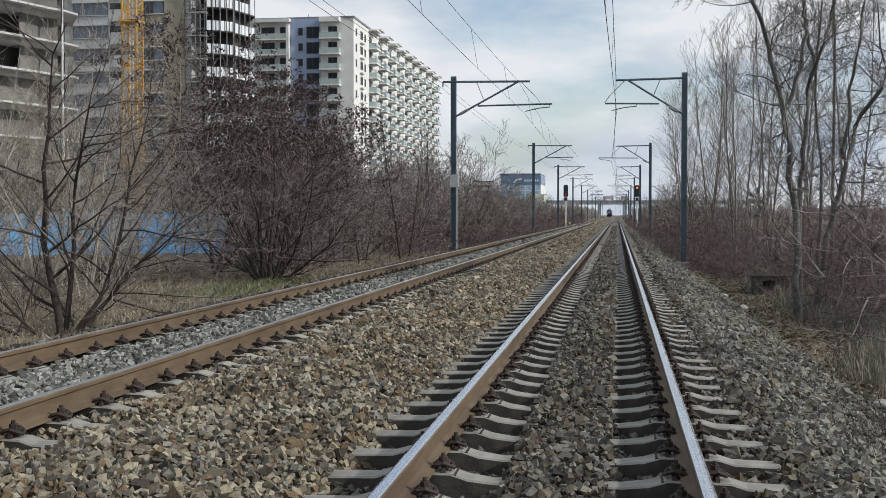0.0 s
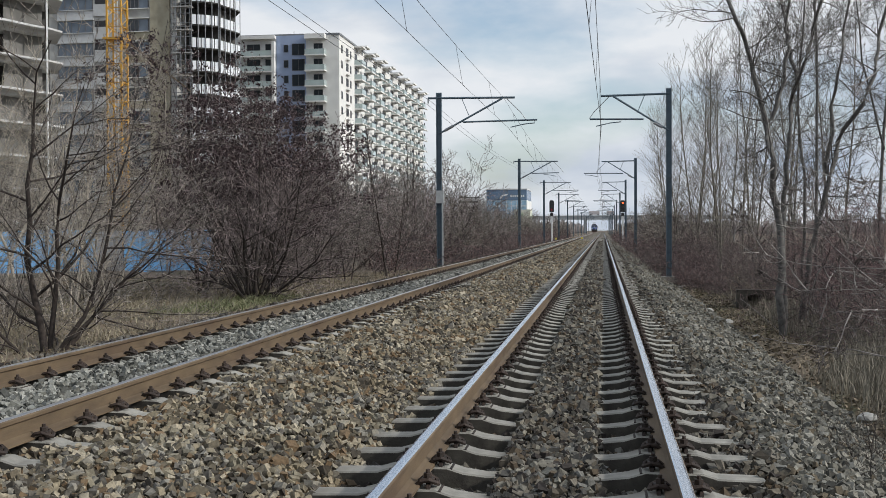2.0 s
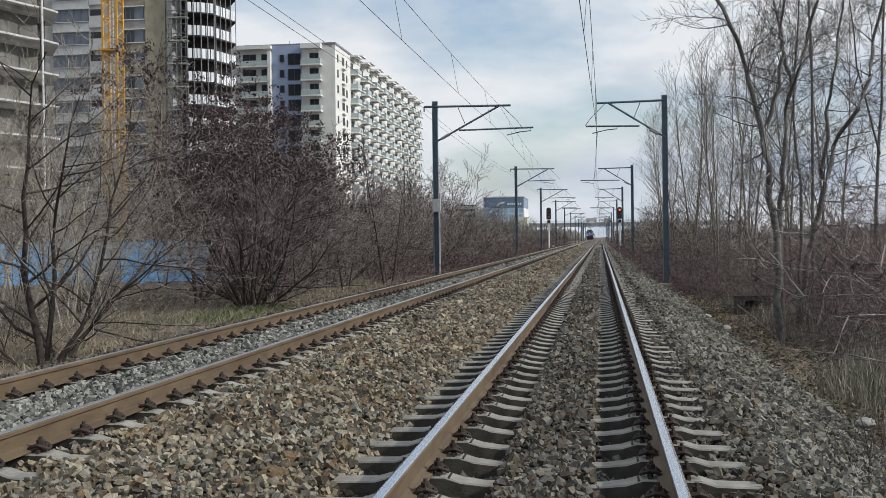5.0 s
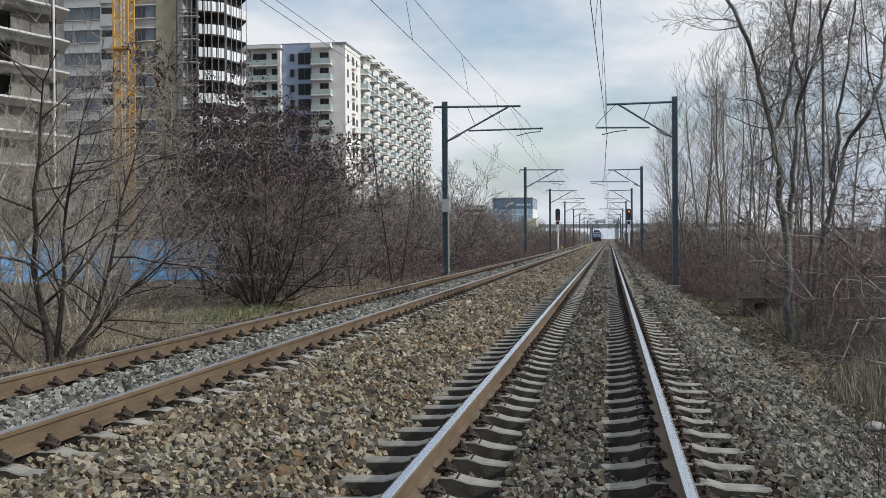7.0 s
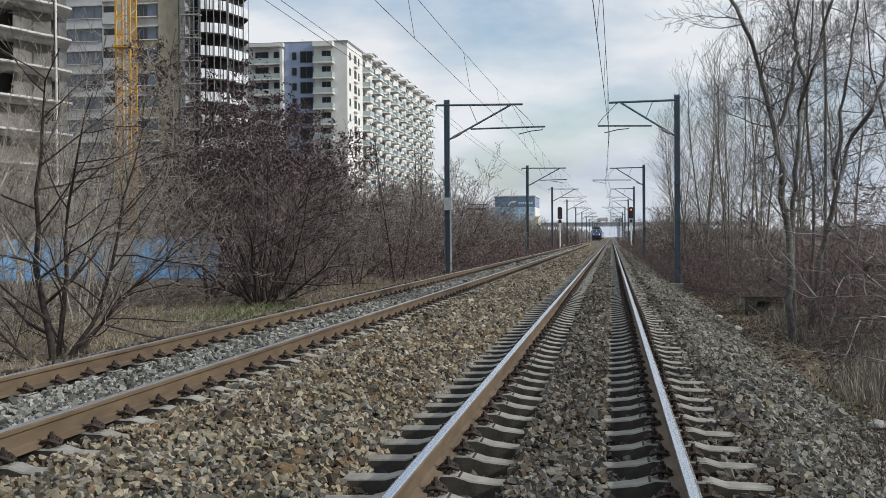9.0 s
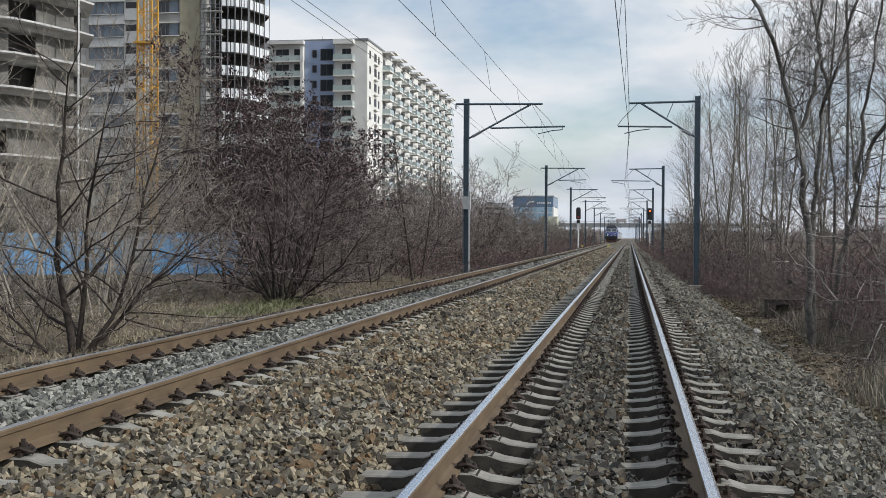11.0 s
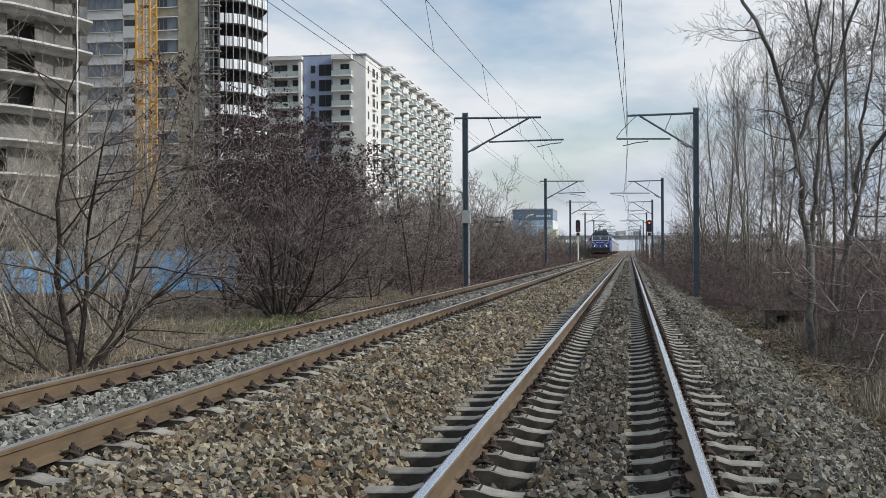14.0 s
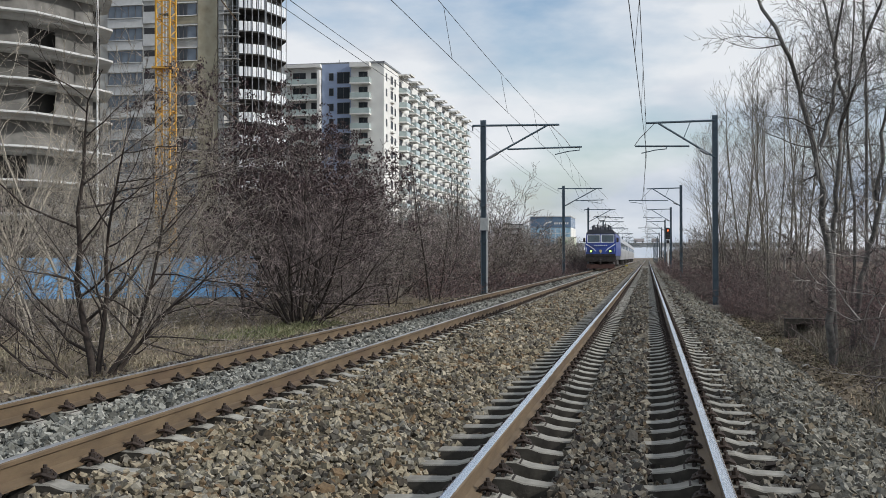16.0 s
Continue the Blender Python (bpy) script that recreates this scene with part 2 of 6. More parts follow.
# ---- mesh helpers ----
class MB:
    """A mesh in the making: points, faces and a material index for each face."""

    def __init__(self):
        self.v, self.f, self.m = [], [], []

    def quad(self, pts, mi=0):
        k = len(self.v)
        self.v += [tuple(p) for p in pts]
        self.f.append(tuple(range(k, k + len(pts))))
        self.m.append(mi)
        return self

    def box(self, x0, y0, z0, x1, y1, z1, mi=0, top=1.0):
        """A box, its top drawn in by the factor top."""
        k = len(self.v)
        cx, cy = (x0 + x1) / 2, (y0 + y1) / 2
        lo = [(x0, y0), (x1, y0), (x1, y1), (x0, y1)]
        self.v += [(x, y, z0) for x, y in lo] + [(cx + (x - cx) * top, cy + (y - cy) * top, z1) for x, y in lo]
        self.f += [(k, k + 3, k + 2, k + 1), (k + 4, k + 5, k + 6, k + 7)]
        self.f += [(k + i, k + (i + 1) % 4, k + 4 + (i + 1) % 4, k + 4 + i) for i in range(4)]
        self.m += [mi] * 6
        return self

    def tube(self, pts, radii, n=6, mi=0, caps=True):
        """A tube of n sides along pts, with a radius at each."""
        k = len(self.v)
        pts = [Vector(p) for p in pts]
        if not isinstance(radii, (list, tuple)):
            radii = [radii] * len(pts)
        for i, p in enumerate(pts):
            d = (pts[min(i + 1, len(pts) - 1)] - pts[max(i - 1, 0)]).normalized()
            a = d.cross(Vector((0, 0, 1)) if abs(d.z) < 0.9 else Vector((1, 0, 0))).normalized()
            b = d.cross(a)
            for j in range(n):
                w = 2 * math.pi * j / n
                self.v.append(tuple(p + (a * math.cos(w) + b * math.sin(w)) * radii[i]))
        for i in range(len(pts) - 1):
            for j in range(n):
                q = k + i * n
                self.f.append((q + j, q + (j + 1) % n, q + n + (j + 1) % n, q + n + j))
                self.m.append(mi)
        if caps:
            self.f += [tuple(k + n - 1 - j for j in range(n)), tuple(k + (len(pts) - 1) * n + j for j in range(n))]
            self.m += [mi, mi]
        return self

    def prism(self, profile, axis, a, b, mi=0):
        """A closed profile of 2D points drawn out from a to b along axis; mi may be a list, one for each side."""
        k, n = len(self.v), len(profile)
        put = {"x": lambda p, t: (t, p[0], p[1]), "y": lambda p, t: (p[0], t, p[1]), "z": lambda p, t: (p[0], p[1], t)}[axis]
        self.v += [put(p, a) for p in profile] + [put(p, b) for p in profile]
        for i in range(n):
            self.f.append((k + i, k + (i + 1) % n, k + n + (i + 1) % n, k + n + i))
            self.m.append(mi[i] if isinstance(mi, list) else mi)
        c = mi[0] if isinstance(mi, list) else mi
        self.f += [tuple(k + n - 1 - i for i in range(n)), tuple(k + n + i for i in range(n))]
        self.m += [c, c]
        return self

    def mesh(self, name, mats, smooth=False):
        me = bpy.data.meshes.new(name)
        me.from_pydata(self.v, [], self.f)
        for m in (mats if isinstance(mats, (list, tuple)) else [mats]):
            me.materials.append(m)
        me.polygons.foreach_set("material_index", self.m)
        if smooth:
            me.polygons.foreach_set("use_smooth", [True] * len(self.f))
        bm = bmesh.new()
        bm.from_mesh(me)
        bmesh.ops.recalc_face_normals(bm, faces=bm.faces)
        bm.to_mesh(me)
        bm.free()
        return me


def part(name, mb, material, parent, label="", m=None, smooth=False):
    """One mesh object under a thing or a part; mb may be a mesh that alike parts share."""
    me = mb if isinstance(mb, bpy.types.Mesh) else mb.mesh(name, material, smooth)
    ob = new(name, me)
    ob.parent = parent
    if m is not None:
        ob.matrix_basis = m
    if label:
        ob["label"] = label
    return ob


def thing(name, label, category, group="", kind="", m=None):
    ob = tagged(new(name), label, category, group, kind)
    ob.empty_display_size = 0.2
    if m is not None:
        ob.matrix_basis = m
    return ob


def solid(name, mb, material, label, category, group="", kind="", smooth=False):
    return tagged(new(name, mb.mesh(name, material, smooth)), label, category, group, kind)


def array_mesh(name, verts, faces, material, smooth=False):
    """A large mesh from arrays; all faces have the same number of corners."""
    me = bpy.data.meshes.new(name)
    nf, k = faces.shape
    me.vertices.add(len(verts))
    me.vertices.foreach_set("co", verts.astype(np.float32).ravel())
    me.loops.add(nf * k)
    me.loops.foreach_set("vertex_index", faces.astype(np.int32).ravel())
    me.polygons.add(nf)
    me.polygons.foreach_set("loop_start", np.arange(nf, dtype=np.int32) * k)
    me.update(calc_edges=True)
    for mm in (material if isinstance(material, (list, tuple)) else [material]):
        me.materials.append(mm)
    me.polygons.foreach_set("use_smooth", np.full(nf, smooth))
    me.validate()
    return me


# ---- ground, tracks ----
LX, LZ = -4.20, 0.08     # the far track's centre and rail height; the near track is at 0, 0
SL0 = 6.25               # a sleeper of the near track
PITCH = 0.60
FAR = 900.0


def ground_z(x, y):
    """The lie of the land beside the railway."""
    pts = [(-400, -0.4), (-40, -0.6), (-18, -0.62), (-10, -0.46), (-7.5, -0.44), (-6.7, -0.44), (-6.0, -0.50), (2.9, -1.1),
           (3.6, -0.98), (4.6, -1.0), (6.0, -0.75), (9, -0.5), (400, -0.4)]
    z = float(np.interp(x, [p[0] for p in pts], [p[1] for p in pts]))
    if x < -6.6 or x > 3.0:
        z += 0.10 * noise.noise((x * 0.55, y * 0.4, 0.3)) + 0.04 * noise.noise((x * 2.1, y * 1.9, 4.0))
    return z


def bed_z(x):
    """The ballast's mean height."""
    pts = [(-6.7, -0.42), (-5.75, -0.10), (-5.35, -0.085), (-4.95, -0.16), (-4.65, -0.125), (-3.8, -0.125), (-3.5, -0.15), (-3.25, -0.155),
           (-2.9, -0.125), (-2.55, -0.10), (-1.7, -0.16), (-1.32, -0.235), (-1.2, -0.31), (-0.35, -0.325), (-0.27, -0.215), (0.27, -0.215), (0.36, -0.315),
           (0.85, -0.30), (1.1, -0.255), (1.35, -0.215), (1.75, -0.27), (3.15, -0.93), (3.4, -1.05)]
    return np.interp(x, [p[0] for p in pts], [p[1] for p in pts])


def make_ground():
    xs = [-3000, -900, -300, -120, -60, -40] + [-30 + 0.8 * i for i in range(54)] + [14, 20, 40, 90, 300, 900, 3000]
    ys = [-300, -60, -20] + [-8 + 0.9 * i for i in range(110)] + [100, 120, 150, 200, 300, 500, 900, 1800, 4500]
    v = np.array([(x, y, ground_z(x, y)) for y in ys for x in xs])
    nx = len(xs)
    f = np.array([(j * nx + i, j * nx + i + 1, (j + 1) * nx + i + 1, (j + 1) * nx + i) for j in range(len(ys) - 1) for i in range(nx - 1)])
    tagged(new("ground", array_mesh("ground", v, f, M_SOIL, True)), "dry brown winter soil with faded grass beside the railway",
           "ground", kind="structure")
    xs = np.unique(np.concatenate([np.linspace(-6.7, 3.4, 140)]))
    ys = np.concatenate([np.arange(-12, 60, 0.3), np.arange(60, 200, 4), [200, 300, 500, FAR]])
    X, Y = np.meshgrid(xs, ys)
    Z = bed_z(X) + np.interp(Y, [24, 29], [-0.06, 0.008])
    v = np.stack([X.ravel(), Y.ravel(), Z.ravel()], 1)
    nx = len(xs)
    j, i = np.meshgrid(np.arange(len(ys) - 1), np.arange(nx - 1), indexing="ij")
    f = np.stack([j * nx + i, j * nx + i + 1, (j + 1) * nx + i + 1, (j + 1) * nx + i], -1).reshape(-1, 4)
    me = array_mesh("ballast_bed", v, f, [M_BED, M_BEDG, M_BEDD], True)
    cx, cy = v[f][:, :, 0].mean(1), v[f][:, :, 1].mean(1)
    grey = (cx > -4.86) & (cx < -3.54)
    # nearer than 26 m the bed takes the painted gap-shade colour
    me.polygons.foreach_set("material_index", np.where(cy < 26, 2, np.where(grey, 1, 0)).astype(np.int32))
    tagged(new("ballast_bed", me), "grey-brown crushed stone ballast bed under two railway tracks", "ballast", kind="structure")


RAIL = [(-0.075, -0.172), (0.075, -0.172), (0.075, -0.160), (0.030, -0.146), (0.0085, -0.132), (0.0085, -0.048), (0.034, -0.036),
        (0.036, -0.012), (0.030, -0.003), (0.020, 0.0), (-0.020, 0.0), (-0.030, -0.003), (-0.036, -0.012), (-0.034, -0.036),
        (-0.0085, -0.048), (-0.0085, -0.132), (-0.030, -0.146), (-0.075, -0.160)]


def make_rails():
    foot = MB().prism([p for p in RAIL if p[1] <= -0.036], "y", -14, FAR).mesh("web_and_foot", M_RUST)
    top = [p for p in RAIL if p[1] >= -0.037]
    mi = [1 if top[i][1] > -0.011 and top[(i + 1) % len(top)][1] > -0.011 else 0 for i in range(len(top))]
    heads = [MB().prism(top, "y", -14, FAR, mi).mesh("rail_head", [M_RUST, m]) for m in (M_RAILTOP, M_RAILTOP2)]
    for cx, z, k, what in ((0, 0, 0, "brightly polished"), (LX, LZ, 1, "dull grey")):
        for sx in (-0.7535, 0.7535):
            r = thing("rail", "rusty brown steel rail with %s running surface" % what, "rail", "rails of the tracks", m=pose(cx + sx, 0, z))
            part("web_and_foot", foot, None, r)
            part("rail_head", heads[k], None, r, "worn shiny rail head")


def sleeper_mesh():
    """Concrete sleeper: raised rail seats, lower ends and middle, sloping sides; top of the rail at z 0."""
    top = [(-1.3, -0.212), (-1.03, -0.205), (-0.94, -0.178), (-0.60, -0.174), (-0.50, -0.205), (-0.36, -0.222), (0.36, -0.222),
           (0.50, -0.205), (0.60, -0.174), (0.94, -0.178), (1.03, -0.205), (1.3, -0.212)]
    mb = MB()
    n = len(top)
    for x, z in top:
        w = 0.068 if abs(x) < 0.45 else 0.080
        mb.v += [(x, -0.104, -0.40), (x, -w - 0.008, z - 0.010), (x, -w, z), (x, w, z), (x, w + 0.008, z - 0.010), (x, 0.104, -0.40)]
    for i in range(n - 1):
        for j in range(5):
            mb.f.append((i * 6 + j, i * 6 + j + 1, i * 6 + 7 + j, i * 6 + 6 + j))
            # side faces get the darker concrete, standing in for shade between sleepers
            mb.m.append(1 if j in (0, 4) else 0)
    mb.f += [tuple(range(6)), tuple(n * 6 - 1 - j for j in range(6))]
    mb.m += [0, 0]
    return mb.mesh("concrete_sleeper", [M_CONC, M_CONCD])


def clip_mesh():
    """Rail fastening: ribbed plate, bent spring clip and bolt with nut; the rail's foot edge is at x 0, out is +x."""
    mb = MB()
    mb.box(-0.02, -0.075, -0.178, 0.105, 0.075, -0.160)
    mb.box(0.028, -0.07, -0.162, 0.05, 0.07, -0.135, top=0.85)
    mb.tube([(-0.03, -0.045, -0.145), (0.0, -0.05, -0.120), (0.04, -0.05, -0.112), (0.075, -0.035, -0.128), (0.085, 0, -0.140),
             (0.075, 0.035, -0.128), (0.04, 0.05, -0.112), (0.0, 0.05, -0.120), (-0.03, 0.045, -0.145)], 0.012, 5)
    mb.tube([(0.03, 0, -0.165), (0.03, 0, -0.068)], 0.012, 6)
    mb.tube([(0.03, 0, -0.112), (0.03, 0, -0.086)], 0.024, 6)
    mb.box(0.0, -0.03, -0.125, 0.062, 0.03, -0.110)
    return mb.mesh("rail_clip", M_CLIP)


def make_sleepers():
    sm, cm = sleeper_mesh(), clip_mesh()
    rng = random.Random(5)
    for cx, z, y0, count in ((0, 0, SL0 - 20 * PITCH, 103), (LX, LZ, SL0 - 20 * PITCH + 0.13, 91)):
        for k in range(count):
            y = y0 + PITCH * k + rng.uniform(-0.012, 0.012)
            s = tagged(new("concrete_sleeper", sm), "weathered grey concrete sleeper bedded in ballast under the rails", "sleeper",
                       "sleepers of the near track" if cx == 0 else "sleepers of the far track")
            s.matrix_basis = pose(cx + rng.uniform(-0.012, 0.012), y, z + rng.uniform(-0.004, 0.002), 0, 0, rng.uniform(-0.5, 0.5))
            for sx in (-0.7535, 0.7535):
                for side in (-1, 1):
                    part("rail_clip", cm, None, s, "dark rusty spring clip and bolt" if k == 0 else "",
                         pose(sx + side * 0.072, 0, 0.004, 0, 0, 0 if side > 0 else 180) @ Matrix.Diagonal((1.1, 1.1, 1.15, 1)))
    rest = MB()
    for cx, z, y0 in ((0, 0, SL0 + 83 * PITCH), (LX, LZ, SL0 + 71 * PITCH + 0.13)):
        for k in range(250):
            y = y0 + PITCH * k
            rest.box(cx - 1.3, y - 0.1, z - 0.4, cx + 1.3, y + 0.1, z - 0.18, top=0.97)
    far_clips = MB()
    for cx, z, y0 in ((0, 0, SL0 + 83 * PITCH), (LX, LZ, SL0 + 71 * PITCH + 0.13)):
        for k in range(250):
            y = y0 + PITCH * k
            for sx in (-0.7535, 0.7535):
                for side in (-1, 1):
                    xa = cx + sx + side * 0.12
                    far_clips.box(xa - 0.055, y - 0.07, z - 0.185, xa + 0.055, y + 0.07, z - 0.085, top=0.6)
    solid("distant_rail_clips", far_clips, M_CLIP, "dark rusty rail clips far down both tracks", "rail clip", kind="stuff")
    solid("distant_sleepers", rest, M_CONC, "grey concrete sleepers far down both tracks", "sleeper", kind="stuff")


def stones(name, gap, xr, yr, size, material, label, seed, share=1.0):
    """Angular crushed stones lying side by side in two layers on the bed, each a broken block of its own shape."""
    rg = np.random.default_rng(seed)
    layers = []
    for step, dz, part_of in ((gap, -0.026, 0.92), (gap * 1.45, 0.010, 0.85)):
        gx, gy = np.meshgrid(np.arange(xr[0], xr[1], step), np.arange(yr[0], yr[1], step))
        q = np.stack([gx.ravel(), gy.ravel(), np.full(gx.size, dz)], 1)
        q[:, :2] += rg.uniform(-0.36, 0.36, (len(q), 2)) * step
        layers.append(q[rg.uniform(0, 1, len(q)) < part_of * share])
    x, y, lift = np.concatenate(layers).T
    n = len(x)
    keep = np.ones(n, bool)
    for cx, y0 in ((0, SL0), (LX, SL0 + 0.13)):
        d = np.abs(x - cx)
        keep &= np.abs(d - 0.7535) > 0.095
        near = np.abs((y - y0 + PITCH / 2) % PITCH - PITCH / 2) < 0.112
        stray = rg.uniform(0, 1, n)
        bare = (d > 0.24 + 0.12 * rg.uniform(0, 1, n)) & (d < 1.27)
        if cx == 0:
            bare &= ~((x > 1.02) & (noise_1d(y * 0.9) > 0.1) & (stray < 0.75))
        else:
            bare &= ~((x > cx + 1.13) & (stray < 0.8)) & ~((d < 0.5) & (stray < 0.7)) & ~((x < cx - 0.9) & (stray < 0.8))
        keep &= ~(near & bare & (stray < 0.985))
    if yr[0] > 0:
        keep &= (x > -0.66 * y - 0.2) & (x < 0.32 * y + 0.5)
    x, y, lift = x[keep], y[keep], lift[keep]
    n = len(x)
    s = size * rg.lognormal(0, 0.25, n)
    if yr[0] < 27:
        base = np.array([(-1, -1, -1), (1, -1, -1), (1, 1, -1), (-1, 1, -1), (-1, -1, 1), (1, -1, 1), (1, 1, 1), (-1, 1, 1)]) * 0.45
        v = base[None] + rg.uniform(-0.19, 0.19, (n, 8, 3))
        f = np.array([(0, 2, 1), (0, 3, 2), (4, 5, 6), (4, 6, 7), (0, 1, 5), (0, 5, 4), (1, 2, 6), (1, 6, 5), (2, 3, 7), (2, 7, 6), (3, 0, 4), (3, 4, 7)])
    else:
        base = np.array([(math.cos(a) * 0.62, math.sin(a) * 0.62, h) for h, o in ((-0.5, 0.0), (0.5, 1.05)) for a in (o, o + 2.09, o + 4.19)])
        v = base[None] + rg.uniform(-0.16, 0.16, (n, 6, 3))
        f = np.array([(0, 2, 1), (3, 4, 5), (0, 1, 3), (1, 4, 3), (1, 2, 4), (2, 5, 4), (2, 0, 5), (0, 3, 5)])
    v *= rg.uniform(0.6, 1.25, (n, 1, 3)) * np.array([1.25, 0.98, 0.90]) * s[:, None, None]
    a = rg.normal(size=(n, 4)) * np.array([1.1, 0.75, 0.75, 1.1])
    a /= np.linalg.norm(a, axis=1, keepdims=True)
    w, p, q, r = a.T
    rot = np.stack([1 - 2 * (q * q + r * r), 2 * (p * q - w * r), 2 * (p * r + w * q),
                    2 * (p * q + w * r), 1 - 2 * (p * p + r * r), 2 * (q * r - w * p),
                    2 * (p * r - w * q), 2 * (q * r + w * p), 1 - 2 * (p * p + q * q)], 1).reshape(n, 3, 3)
    v = np.einsum("nij,nkj->nki", rot, v)
    z = bed_z(x) + lift + rg.uniform(-0.018, 0.014, n) + 0.012 * np.sin(x * 5.1 + y * 2.3) * np.sin(y * 4.3)
    v += np.stack([x, y, z], 1)[:, None]
    f = (np.arange(n)[:, None, None] * len(base) + f[None]).reshape(-1, 3)
    return tagged(new(name, array_mesh(name, v.reshape(-1, 3), f, material)), label, "ballast", kind="stuff")


def noise_1d(y):
    return np.sin(y * 1.7) * 0.5 + np.sin(y * 0.63 + 1.0) * 0.5


def make_stones():
    grey = (-4.86, -3.54)
    for lo, hi, gap, size, seed in ((-6, 4.2, 0.08, 0.062, 9), (4.2, 8.5, 0.035, 0.037, 1), (8.5, 14, 0.039, 0.040, 2), (14, 27, 0.053, 0.050, 3), (27, 46, 0.085, 0.066, 4), (46, 76, 0.13, 0.075, 5), (76, 150, 0.26, 0.11, 6)):
        stones("ballast_stones", gap, (-3.54, -1.2), (lo, hi), size, M_STONE, "tan and brown crushed ballast stones between the tracks", seed)
        stones("ballast_stones", gap, (-1.2, 1.45), (lo, hi), size, M_STONED, "dark grey-brown crushed ballast stones of the near track", seed + 60)
        stones("ballast_stones", gap, (1.45, 3.3), (lo, hi), size, M_STONES, "grey-tan crushed ballast stones of the sloping shoulder", seed + 80)
        stones("ballast_stones", gap, grey, (lo, hi), size, M_STONEG, "clean light grey crushed stones between the far rails", seed + 20)
        stones("ballast_stones", gap, (-6.3, -4.86), (lo, hi), size, M_STONED, "brown crushed stones on the far shoulder", seed + 40, 0.5)


# ---- overhead line ----
def mast_thing(side, label, even=False):
    """Overhead-line mast with its bracket; local origin at rail level under the pole, the track lies towards +x for side 1."""
    t = thing("catenary_mast", label, "mast", "overhead line masts along the railway")
    s = side
    pole = MB()
    q = [(-0.11, -0.1), (-0.095, -0.1), (-0.095, -0.006), (0.095, -0.006), (0.095, -0.1), (0.11, -0.1)]
    pole.prism(q + [(-x, -y) for x, y in q], "z", -0.9, 6.98)
    part("pole", pole, M_MAST, t)
    for z in (1.9, 3.4):
        part("collar", MB().box(-0.125, -0.115, z, 0.125, 0.115, z + 0.09), M_MAST, t)
    part("foundation", MB().box(-0.35, -0.35, -1.3, 0.35, 0.35, -0.62, top=0.85), M_CONC, t, "grey concrete footing")
    reach = 3.15 if s > 0 else 2.72
    part("top_arm", MB().tube([(-0.45 * s if s > 0 else 0, 0, 6.76), (s * reach, 0, 6.72)], 0.045, 8), M_MAST, t)
    part("diagonal_strut", MB().tube([(0, 0, 5.28), (s * (reach - 0.5), 0, 6.70)], 0.04, 8), M_MAST, t)
    part("hanger_tie", MB().tube([(s * 0.95, 0, 6.74), (s * 1.25, 0, 6.02)], 0.016, 5), M_MAST, t)
    part("registration_tube", MB().tube([(s * 1.0, 0, 5.75), (s * ((3.25 if even else reach + 0.92) if s > 0 else (4.15 if even else 3.15)), 0, 5.79)], 0.036, 8), M_MAST, t)
    e = (2.0 if even else reach + 0.82) if s > 0 else (4.05 if even else 1.9)
    q = -1 if ((s > 0 and even) or (s < 0 and not even)) else 1
    part("steady_arm", MB().tube([(s * e, 0, 5.77), (s * e, 0, 5.66), (s * (e - q * 0.45), 0, 5.62), (s * (e - q * 1.0), 0, 5.50)], 0.022, 6), M_MAST, t)
    part("stay_wire", MB().tube([(s * (reach - 0.35), 0, 6.70), (s * (reach + 0.25), 0, 6.1), (s * (reach + 0.45), 0, 5.82)], 0.016, 5), M_STEELG, t)
    part("insulator", MB().tube([(s * 0.25, 0, 5.41), (s * 0.6, 0, 5.60)], 0.06, 8), M_STEELG, t)
    if s > 0:
        part("feeder_bracket", MB().tube([(-0.45, 0, 6.76), (-0.45, 0, 6.55)], 0.03, 6), M_STEELG, t)
    return t


MASTS_Y = [46.0 * k for k in (1, 2.0, 2.88, 3.85, 4.8, 5.8, 6.8, 7.9, 9, 10.2, 11.5)]


M_BOXG = mat("box_grey", (0.34, 0.36, 0.36), (0.44, 0.46, 0.46), rough=0.6, scale=6)


def make_masts():
    left = mast_thing(1, "blue-grey steel overhead line mast with bracket arm")
    right = mast_thing(-1, "blue-grey steel overhead line mast with bracket arm")
    left.matrix_basis, right.matrix_basis = pose(-6.38, MASTS_Y[0], 0.02), pose(2.98, MASTS_Y[0], 0)
    left2 = mast_thing(1, "blue-grey steel overhead line mast with bracket arm", True)
    right2 = mast_thing(-1, "blue-grey steel overhead line mast with bracket arm", True)
    left2.matrix_basis, right2.matrix_basis = pose(-6.46, MASTS_Y[1], 0.2), pose(2.96, MASTS_Y[1], 0.12)
    for k, y in enumerate(MASTS_Y[2:]):
        copy_thing((left, left2)[k % 2], pose(-6.55, y, 0.2))
        copy_thing((right, right2)[k % 2], pose(2.96, y, 0.15))
    box = thing("mast_cabinet", "pale grey switch box with a conduit fixed to a mast", "box", m=pose(-6.38, 46.0, 0))
    b = MB().box(-0.10, -0.26, 2.42, 0.22, -0.104, 2.94)
    part("cabinet_body", b, M_BOXG, box)
    part("conduit", MB().tube([(0.16, -0.16, -0.9), (0.16, -0.16, 2.42)], 0.025, 6), M_BOXG, box)


